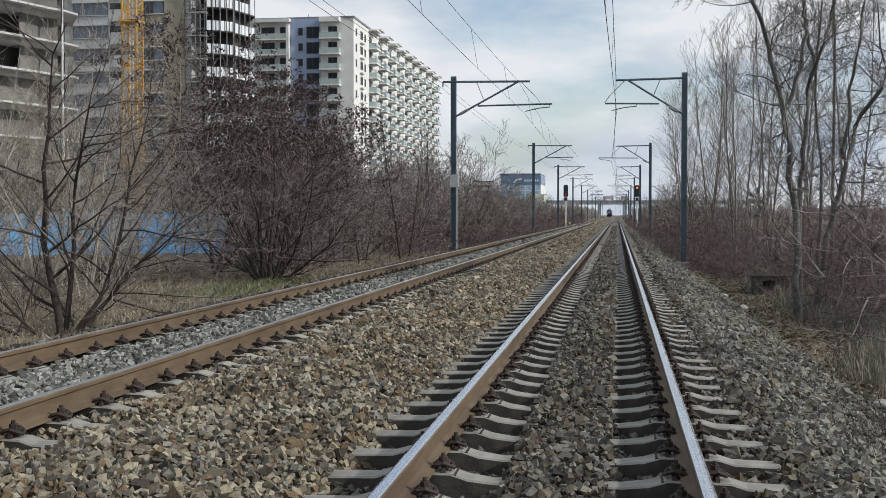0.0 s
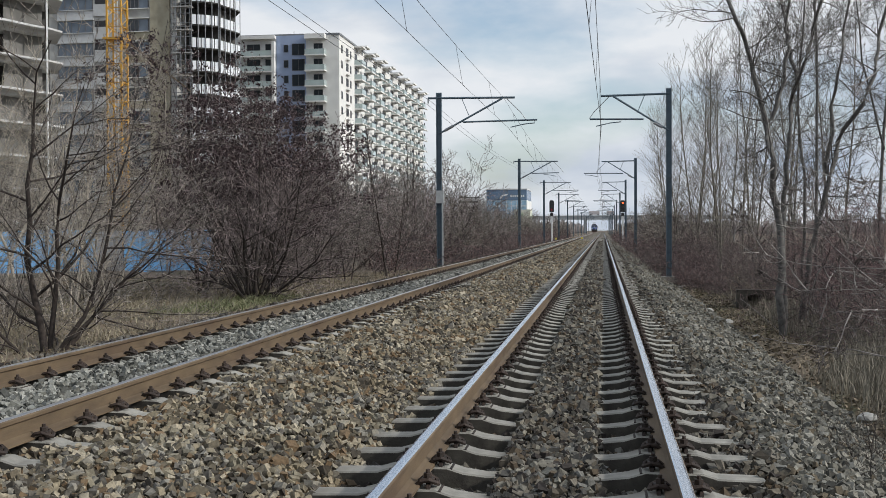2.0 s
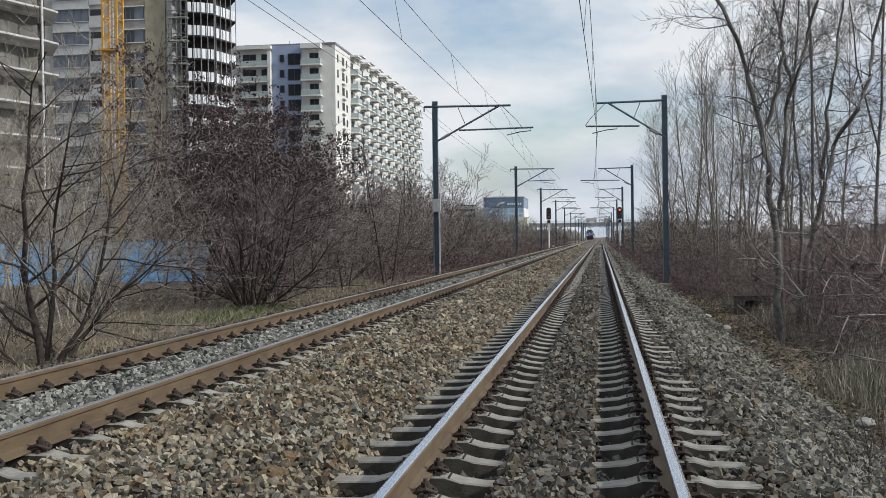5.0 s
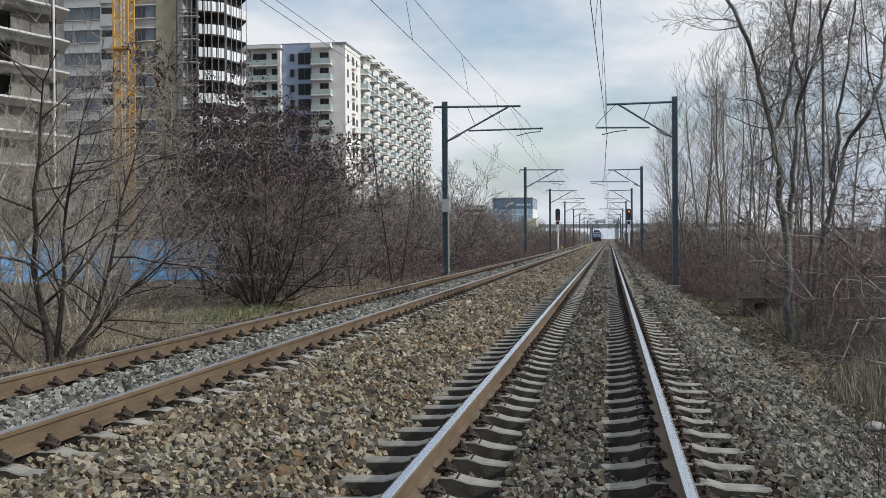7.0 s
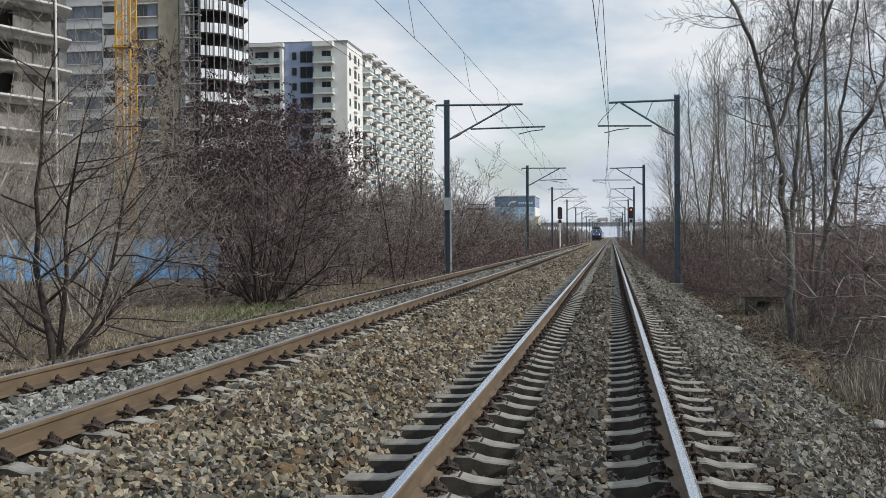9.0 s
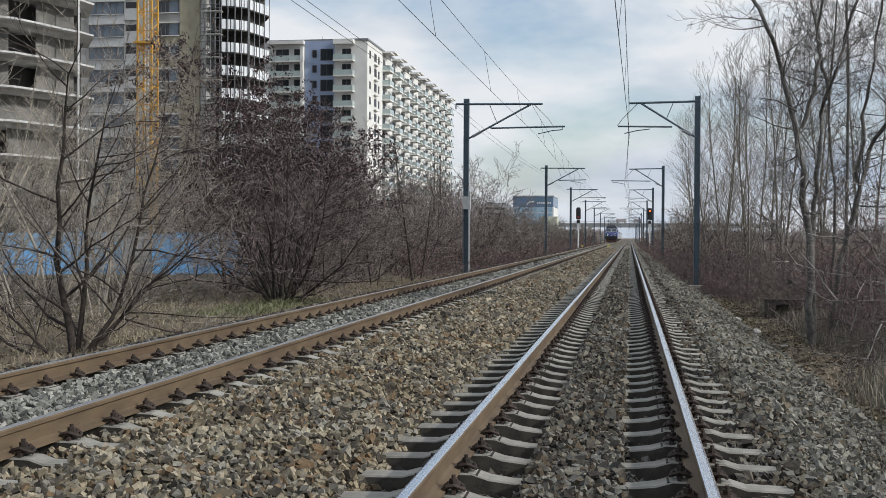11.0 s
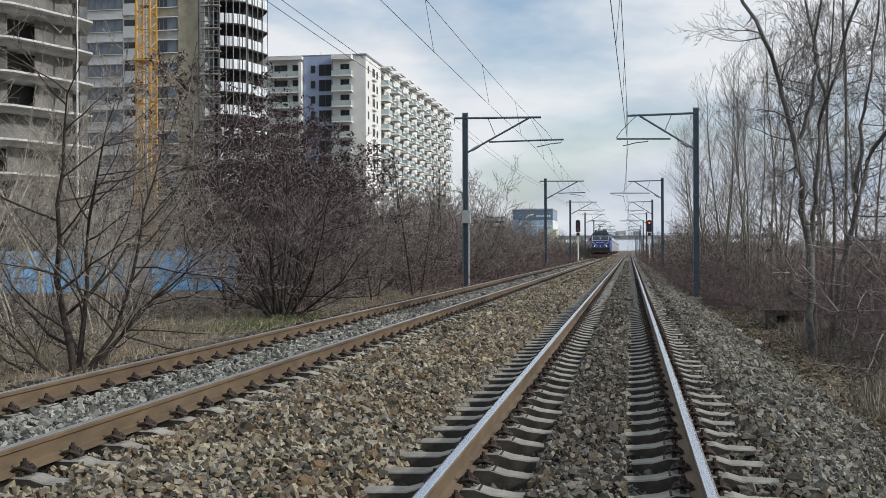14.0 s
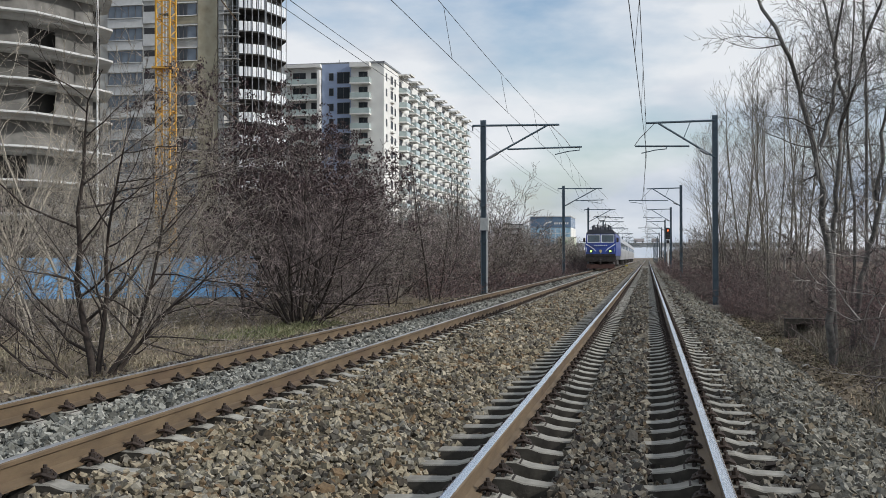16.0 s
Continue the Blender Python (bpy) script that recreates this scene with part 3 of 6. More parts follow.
def wire(name, xs, zs, sag, label):
    """A wire from behind the camera along the masts, sagging in every span; xs: its place at odd and at even masts."""
    mb = MB()
    ys = [-46.0, 0.0] + MASTS_Y
    pts = []
    for n, (a, b) in enumerate(zip(ys[:-1], ys[1:])):
        xa, xb = xs[n % 2], xs[(n + 1) % 2]
        for k in range(8):
            u = k / 8
            pts.append((xa + (xb - xa) * u, a + (b - a) * u, zs - 4 * sag * u * (1 - u)))
    mb.tube(pts, 0.008, 4, caps=False)
    return solid(name, mb, M_WIRE, label, "wire", "overhead wires")


def make_wires():
    for xc, xm in (((-3.48, -3.88), (-3.70, -4.02)), ((0.29, -0.14), (0.27, 0.08))):
        wire("contact_wire", xc, 5.48, 0.05, "thin dark contact wire over the track")
        wire("messenger_wire", xm, 6.76, 0.22, "dark messenger wire hung between mast brackets")
        drop = MB()
        ys = [-46.0, 0.0] + MASTS_Y
        for n, (a, b) in enumerate(zip(ys[:-1], ys[1:])):
            for u in (0.12, 0.31, 0.5, 0.69, 0.88):
                y = a + (b - a) * u
                cx, mx = [w[n % 2] + (w[(n + 1) % 2] - w[n % 2]) * u for w in (xc, xm)]
                drop.tube([(cx, y, 5.48 - 0.2 * u * (1 - u)), (mx, y, 6.76 - 0.88 * u * (1 - u))], 0.006, 3, caps=False)
        solid("dropper_wires", drop, M_WIRE, "fine vertical droppers between the two overhead wires", "wire", kind="stuff")
    wire("feeder_wire", (-6.83, -6.83), 6.50, 0.2, "dark feeder wire beside the masts")
    wire("feeder_wire", (-6.70, -6.70), 6.64, 0.2, "dark feeder wire above the masts")


# ---- railway furniture ----
M_SIGRED = glow("signal_red", (1.0, 0.13, 0.03), 2.0)
M_SIGDIM = glow("signal_red_dim", (0.32, 0.02, 0.035), 0.25)
M_LAMPW = glow("headlight", (0.55, 0.95, 0.25), 1.0)


def signal(x, y, z, pole_h, lit, label):
    s = thing("railway_signal", label, "signal", "colour light signals", m=pose(x, y, z))
    part("post", MB().tube([(0, 0, -0.8), (0, 0, pole_h)], 0.09, 8), M_WHITEP, s, "pale grey post")
    hd = MB().prism([(-0.29, pole_h), (0.29, pole_h), (0.29, pole_h + 1.3), (0.17, pole_h + 1.5), (-0.17, pole_h + 1.5), (-0.29, pole_h + 1.3)],
                    "y", -0.12, 0.12)
    head = part("signal_head", hd, M_BLACK, s, "black backboard")
    for k in range(3):
        zc = pole_h + 0.3 + 0.42 * k
        part("hood", MB().tube([(0, -0.12, zc), (0, -0.32, zc + 0.02)], 0.15, 10), M_BLACK, head)
        if k == lit:
            part("lens", MB().tube([(0, -0.32, zc), (0, -0.335, zc)], 0.11, 12), M_SIGRED if lit == 2 else M_SIGDIM, head, "lit red lens")
    part("marker_board", MB().box(-0.14, -0.13, pole_h - 1.5, 0.14, -0.1, pole_h - 0.6), M_WHITEP, s)
    part("lower_lamp", MB().box(-0.2, -0.14, pole_h - 0.5, 0.2, 0.1, pole_h - 0.1), M_BLACK, s)
    part("base", MB().box(-0.25, -0.25, -0.9, 0.25, 0.25, -0.1), M_CONC, s)
    return s


def make_bridge():
    # concrete lightened to blue-grey: distance haze put into the base colour
    m1 = mat("hazed_concrete", (0.40, 0.42, 0.43), (0.50, 0.52, 0.53), rough=0.9, scale=0.5, c3=(0.33, 0.34, 0.35), c3scale=0.15)
    b = thing("road_bridge", "concrete road bridge crossing over the railway, coloured pale grey for haze", "bridge", kind="structure", m=pose(0, 640, 0))
    part("deck", MB().box(-70, -6, 7.2, 80, 6, 9.2).box(-70, -6.6, 9.2, 80, 6.6, 9.6), m1, b)
    for x in (-22, -9.5, 7.5, 24):
        part("pier", MB().box(x - 0.7, -4, -1, x + 0.7, 4, 7.2).box(x - 1.0, -5, 6.5, x + 1.0, 5, 7.198), m1, b)
    part("railing", MB().box(-70, -6.5, 10.3, 80, -6.4, 10.4), M_STEELG, b)
    for i in range(36):
        part("railing_post", MB().box(-70 + i * 4.2, -6.5, 9.6, -69.9 + i * 4.2, -6.4, 10.3), M_STEELG, b)
    for x, w in ((-4.5, 6.0), (4.5, 4.5)):
        van = thing("delivery_van", "small reddish-grey van on the road bridge", "van", "vans on the bridge", m=pose(x, 638, 9.6))
        part("body", MB().box(-w / 2, -1, 0.4, w / 2, 1, 2.4, top=0.95), mat("van_paint", (0.36, 0.33, 0.33), (0.42, 0.38, 0.37), rough=0.4), van)
        for s in (-1, 1):
            part("wheel", MB().tube([(s * w / 3, -1.05, 0.4), (s * w / 3, -0.8, 0.4)], 0.4, 10), M_BLACK, van)


def make_pylon():
    p = thing("power_pylon", "thin grey lattice power pylon beyond the bridge", "pylon", m=pose(0.9, 930, -0.5))
    for sx in (-1, 1):
        for sy in (-1, 1):
            part("leg", MB().tube([(sx * 2.6, sy * 2.6, 0), (sx * 0.9, sy * 0.9, 18), (sx * 0.4, sy * 0.4, 30)], 0.06, 4), M_STEELG, p)
    for z, w in ((19, 4.5), (23, 5.0), (27, 3.5)):
        part("cross_arm", MB().tube([(-w, 0, z), (w, 0, z)], 0.07, 4).tube([(-w, 0, z), (0, 0, z + 1.4), (w, 0, z)], 0.05, 4), M_STEELG, p)
    for k in range(7):
        z0, z1 = 3.8 * k, 3.8 * (k + 1)
        r0, r1 = np.interp([z0, z1], [0, 18, 30], [2.6, 0.9, 0.4])
        part("brace", MB().tube([(-r0, -r0, z0), (r1, -r1, z1)], 0.04, 4), M_STEELG, p)
        part("brace", MB().tube([(r0, -r0, z0), (-r1, -r1, z1)], 0.04, 4), M_STEELG, p)


def make_marks():
    for y, x in ((150, -5.9), (158, -2.6)):
        t = thing("track_marker", "small yellow marker post beside the track", "marker", m=pose(x, y, 0.0))
        part("board", MB().box(-0.14, -0.05, 0.05, 0.14, 0.0, 0.28), mat("yellow_paint", (0.6, 0.5, 0.06), (0.7, 0.6, 0.1), rough=0.5), t)
        part("post", MB().box(-0.04, 0.002, -0.5, 0.04, 0.06, 0.26), M_STEELG, t)


# ---- train ----
def make_train():
    blue = mat("loco_blue", (0.008, 0.030, 0.19), (0.014, 0.048, 0.27), rough=0.4, scale=1.2, c3=(0.03, 0.04, 0.1), c3scale=0.8)
    dark = mat("loco_underframe", (0.018, 0.016, 0.016), (0.045, 0.038, 0.034), rough=0.8, scale=3)
    roofm = mat("loco_roof", (0.03, 0.035, 0.05), (0.06, 0.065, 0.08), rough=0.7, scale=2)
    whitem = mat("white_stripe", (0.62, 0.66, 0.72), rough=0.5)
    plough = mat("snow_plough_paint", (0.065, 0.032, 0.026), (0.11, 0.055, 0.042), rough=0.7, scale=3)
    win = glass("cab_glass", (0.06, 0.08, 0.095))
    silver = mat("coach_silver", (0.36, 0.37, 0.38), (0.46, 0.47, 0.48), rough=0.35, metal=0.3, scale=1.0, c3=(0.28, 0.26, 0.24), c3scale=0.4)
    t = thing("passenger_train", "blue electric locomotive with lit headlights pulling silver coaches", "train")
    # the front is at y 0, the train reaches back along +y; z 0 is the rail's top
    side = [(-1.48, 1.40), (1.48, 1.40), (1.5, 2.2), (1.42, 3.55), (1.1, 3.85), (-1.1, 3.85), (-1.42, 3.55), (-1.5, 2.2)]
    body = MB().prism(side, "y", 0.55, 19.5)
    nose = [(-1.5, 0.16, 2.25), (1.5, 0.16, 2.25), (1.38, 0.5, 3.55), (-1.38, 0.5, 3.55)]
    low = [(-1.42, 0.0, 1.40), (1.42, 0.0, 1.40), (1.5, 0.16, 2.25), (-1.5, 0.16, 2.25)]
    body.quad(low).quad(nose)
    body.quad([(-1.42, 0, 1.40), (-1.5, 0.16, 2.25), (-1.5, 0.55, 2.2), (-1.48, 0.55, 1.40)])
    body.quad([(1.42, 0, 1.40), (1.48, 0.55, 1.40), (1.5, 0.55, 2.2), (1.5, 0.16, 2.25)])
    body.quad([(-1.5, 0.16, 2.25), (-1.38, 0.5, 3.55), (-1.42, 0.55, 3.55), (-1.5, 0.55, 2.2)])
    body.quad([(1.5, 0.16, 2.25), (1.5, 0.55, 2.2), (1.42, 0.55, 3.55), (1.38, 0.5, 3.55)])
    body.quad([(-1.42, 0, 1.40), (-1.48, 0.55, 1.40), (1.48, 0.55, 1.40), (1.42, 0, 1.40)])
    bo = part("locomotive_body", body, blue, t)
    part("cab_roof", MB().prism([(-1.42, 3.552), (1.42, 3.552), (1.12, 3.95), (-1.12, 3.95)], "y", 0.42, 19.4), roofm, bo, "dark grey roof")
    for s in (-1, 1):
        w = MB()
        for k, (zz0, zz1) in enumerate(((2.74, 3.40),)):
            y0, y1 = 0.16 + (zz0 - 2.25) * 0.26, 0.16 + (zz1 - 2.25) * 0.26
            xa, xb = (0.10, 1.24) if s > 0 else (-1.24, -0.10)
            w.quad([(xa, y0 - 0.03, zz0), (xb, y0 - 0.03, zz0), (xb, y1 - 0.03, zz1), (xa, y1 - 0.03, zz1)])
            fr = MB()
            for a, b, c, d in ((xa - 0.06, xb + 0.06, zz0 - 0.06, zz0), (xa - 0.06, xb + 0.06, zz1, zz1 + 0.06), (xa - 0.06, xa, zz0, zz1), (xb, xb + 0.06, zz0, zz1)):
                yy0, yy1 = 0.16 + (c - 2.25) * 0.26, 0.16 + (d - 2.25) * 0.26
                fr.quad([(a, yy0 - 0.05, c), (b, yy0 - 0.05, c), (b, yy1 - 0.05, d), (a, yy1 - 0.05, d)])
        wo = part("windscreen", w, win, bo, "dark cab window")
        part("windscreen_frame", fr, whitem, wo)
        stripe = MB()
        prev = None
        for k in range(9):
            u = k / 8
            x = s * (0.40 + 1.02 * u)
            zc = 1.66 + 0.86 * u ** 0.6
            q = [(x, 0.15 * (zc - 1.25) - 0.012, zc - 0.05), (x, 0.15 * (zc - 1.25) - 0.0, zc + 0.05)]
            if prev:
                stripe.quad([prev[0], q[0], q[1], prev[1]])
            prev = q
        part("curved_stripe", stripe, whitem, bo, "white curved stripe")
        part("headlight", MB().tube([(s * 0.93, 0.10, 1.84), (s * 0.93, -0.01, 1.84)], 0.11, 12), M_LAMPW, bo, "lit yellow-white headlight")
        part("buffer", MB().tube([(s * 0.87, 0.1, 1.06), (s * 0.87, -0.45, 1.06)], 0.09, 10).tube([(s * 0.87, -0.45, 1.06), (s * 0.87, -0.52, 1.06)], 0.23, 12), dark, bo)
        part("rear_view_mirror", MB().box(s * 1.5, 0.5, 2.7, s * 1.72, 0.56, 3.15), dark, bo)
    part("emblem", MB().prism([(-0.14, 1.86), (0, 1.6), (0.14, 1.86), (0.1, 1.98), (-0.1, 1.98)], "y", 0.0, 0.09), mat("emblem", (0.5, 0.45, 0.2), rough=0.4), bo)
    let = MB()
    for k in range(7):
        let.box(-0.66 + k * 0.19, 0.10, 2.34, -0.53 + k * 0.19, 0.165, 2.45)
    part("lettering_bars", let, whitem, bo)
    part("front_skirt", MB().prism([(-1.42, 1.39), (1.42, 1.39), (1.44, 1.56), (-1.44, 1.56)], "y", -0.02, 0.06), dark, bo, "dark lower edge of the cab front")
    for s in (-1, 1):
        part("lamp_surround", MB().tube([(s * 0.93, 0.10, 1.84), (s * 0.93, 0.01, 1.84)], 0.19, 14), dark, bo)
        part("wiper", MB().tube([(s * 0.62, 0.22, 2.72), (s * 0.45, 0.33, 3.22)], 0.014, 4), dark, bo)
        part("handrail", MB().tube([(s * 1.36, 0.08, 1.75), (s * 1.36, 0.06, 2.2)], 0.02, 5), whitem, bo)
        part("grab_step", MB().box(s * 1.0 - 0.25, -0.06, 0.62, s * 1.0 + 0.25, 0.02, 0.68), dark, bo)
    part("buffer_beam", MB().box(-1.45, 0.03, 0.80, 1.45, 0.9, 1.396), dark, t)
    part("snow_plough", MB().prism([(-1.3, 0.15), (1.3, 0.15), (1.4, 0.55), (-1.4, 0.55)], "y", -0.1, 0.1), plough, t, "rust-red snow plough")
    part("coupling", MB().tube([(0, 0, 1.05), (0, -0.35, 0.95), (0, -0.4, 0.6)], 0.07, 6), dark, t)
    for k, y in enumerate((1.6, 3.9, 6.2, 13.0, 15.3, 17.6)):
        for s in (-1, 1):
            part("wheel", MB().tube([(s * 0.69, y, 0.62), (s * 0.82, y, 0.62)], 0.62, 18), dark, t)
    for y in (3.9, 15.3):
        part("bogie_frame", MB().box(-1.2, y - 3.2, 0.45, -0.95, y + 3.2, 1.0).box(0.95, y - 3.2, 0.45, 1.2, y + 3.2, 1.0)
             .box(-1.0, y - 0.4, 0.5, 1.0, y + 0.4, 1.0), dark, t)
    eq = MB().box(-0.9, 3.0, 3.95, 0.9, 8.5, 4.25, top=0.9).box(-0.7, 9.5, 3.95, 0.7, 12, 4.2, top=0.9).box(-0.8, 13, 3.95, 0.8, 18, 4.22, top=0.9)
    for x in (-0.75, 0.75):
        for y in (1.6, 3.2):
            eq.tube([(x, y, 3.94), (x, y, 4.4)], 0.1, 8)
    eq.tube([(-0.75, 1.6, 4.42), (0.75, 1.6, 4.42)], 0.04, 6)
    for k, (x, y, h) in enumerate(((-0.5, 0.9, 0.3), (0.0, 0.8, 0.38), (0.5, 0.9, 0.3), (-0.9, 2.2, 0.42), (0.9, 2.2, 0.42), (0.35, 2.0, 0.6), (-0.35, 2.0, 0.6))):
        part("roof_insulator", MB().tube([(x, y, 3.94), (x, y, 3.94 + h)], [0.09, 0.05], 8), roofm, t, "brown-grey ribbed insulator" if k == 0 else "")
    part("roof_horn", MB().tube([(-0.2, 0.5, 4.02), (-0.2, 0.9, 4.02)], [0.09, 0.04], 8), roofm, t)
    part("roof_rail", MB().tube([(-1.0, 0.75, 3.95), (-1.0, 0.75, 4.22), (1.0, 0.75, 4.22), (1.0, 0.75, 3.95)], 0.025, 5), roofm, t)
    part("roof_equipment", eq, roofm, t)
    pan = MB()
    for x in (-0.45, 0.45):
        pan.tube([(x, 2.4, 4.3), (x * 0.6, 3.6, 4.95), (x * 0.9, 2.5, 5.32)], 0.035, 5)
    pan.tube([(-0.85, 2.5, 5.22), (-0.6, 2.5, 5.34), (0.6, 2.5, 5.34), (0.85, 2.5, 5.22)], 0.04, 6)
    pan.tube([(-0.45, 2.4, 4.3), (0.45, 2.4, 4.3)], 0.03, 5).tube([(-0.27, 3.6, 4.95), (0.27, 3.6, 4.95)], 0.03, 5)
    part("pantograph", pan, M_WIRE, t)
    coach = [(-1.4, 0.95), (1.4, 0.95), (1.45, 2.0), (1.4, 3.1), (1.05, 3.75), (-1.05, 3.75), (-1.4, 3.1), (-1.45, 2.0)]
    cme = MB().prism(coach, "y", 0, 25.6).mesh("coach", silver)
    wme = MB().box(-0.008, 0, 0, 0.008, 1.6, 0.9).mesh("coach_window", win)
    bme = MB().box(-1.1, -1.6, 0.3, 1.1, 1.6, 0.9).mesh("coach_bogie", dark)
    for c in range(5):
        co = part("coach", cme, None, t, "silver grey passenger coach", pose(0, 20.4 + 26.6 * c, 0))
        for k in range(10):
            for s in (-1, 1):
                part("coach_window", wme, None, co, "", pose(s * 1.43, 2.2 + 2.2 * k, 2.05))
        for y in (3.5, 22):
            part("coach_bogie", bme, None, co, "dark bogie", pose(0, y, 0))
    return t


TRAIN_X = LX


def motions():
    walk(train, [(k, pose(TRAIN_X, 110 + 34.0 * (16 - k), LZ)) for k in range(0, 17)])


# ---- buildings ----
M_WHITEW = mat("white_render", (0.66, 0.665, 0.645), (0.76, 0.76, 0.735), rough=0.9, scale=0.4, c3=(0.60, 0.60, 0.585), c3scale=0.12)
M_BLUEW = mat("blue_grey_render", (0.28, 0.35, 0.50), (0.33, 0.40, 0.56), rough=0.9, scale=0.4)
M_GREYW = mat("raw_concrete", (0.36, 0.36, 0.345), (0.47, 0.47, 0.45), rough=0.92, scale=0.7, bump=0.01, c3=(0.28, 0.27, 0.245), c3scale=0.25)
M_TAN = mat("insulation_render", (0.30, 0.275, 0.20), (0.40, 0.37, 0.28), rough=0.95, scale=0.8, c3=(0.22, 0.19, 0.13), c3scale=0.4)
M_WGLASS = glass("window_glass", (0.030, 0.036, 0.042))
M_GGLASS = glass("balcony_glass", (0.31, 0.37, 0.365), rough=0.12)
M_WPANEL = mat("white_balcony_panel", (0.62, 0.66, 0.70), (0.74, 0.77, 0.79), rough=0.35, scale=0.8)
M_FRAME = mat("window_frame", (0.10, 0.10, 0.105), rough=0.5)
M_CRANE = mat("crane_yellow", (0.52, 0.275, 0.025), (0.66, 0.37, 0.05), rough=0.5, scale=2, c3=(0.32, 0.18, 0.05), c3scale=1.0)
M_PANELW = mat("pale_concrete_panel", (0.44, 0.45, 0.45), (0.55, 0.56, 0.56), rough=0.9, scale=0.8)
M_INFILL = mat("rough_infill", (0.115, 0.112, 0.105), (0.20, 0.195, 0.183), rough=0.95, scale=0.8, c3=(0.10, 0.098, 0.09), c3scale=0.3)
# very dark base colour puts the shade of unlit interiors into the walls
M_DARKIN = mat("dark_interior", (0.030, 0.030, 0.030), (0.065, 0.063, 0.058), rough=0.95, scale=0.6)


def ring(mb, w, h, e, y0, y1, mi=0):
    """A frame round an opening w by h, of width e, as one piece."""
    k = len(mb.v)
    for y in (y0, y1):
        mb.v += [(-e, y, -e), (w + e, y, -e), (w + e, y, h + e), (-e, y, h + e), (0, y, 0), (w, y, 0), (w, y, h), (0, y, h)]
    for i in range(4):
        j = (i + 1) % 4
        mb.f += [(k + i, k + j, k + 4 + j, k + 4 + i), (k + 8 + i, k + 12 + i, k + 12 + j, k + 8 + j),
                 (k + i, k + 8 + i, k + 8 + j, k + j), (k + 4 + i, k + 4 + j, k + 12 + j, k + 12 + i)]
        mb.m += [mi] * 4
    return mb


def window_mesh(w, h, mull=1):
    """Meshes of a window's frame, pane and, if it has one, middle bar."""
    frame_me = ring(MB(), w, h, 0.07, -0.09, 0.06).mesh("window", M_FRAME)
    pane = MB().box(0.002, -0.04, 0.002, w - 0.002, 0.05, h - 0.002).mesh("pane", M_WGLASS)
    bar = MB().box(w / 2 - 0.03, -0.085, 0.004, w / 2 + 0.03, -0.042, h - 0.004).mesh("glazing_bar", M_FRAME) if mull else None
    return frame_me, pane, bar


def put_window(kit, parent, m):
    o = part("window", kit[0], None, parent, "", m)
    part("pane", kit[1], None, o)
    if kit[2]:
        part("glazing_bar", kit[2], None, o)


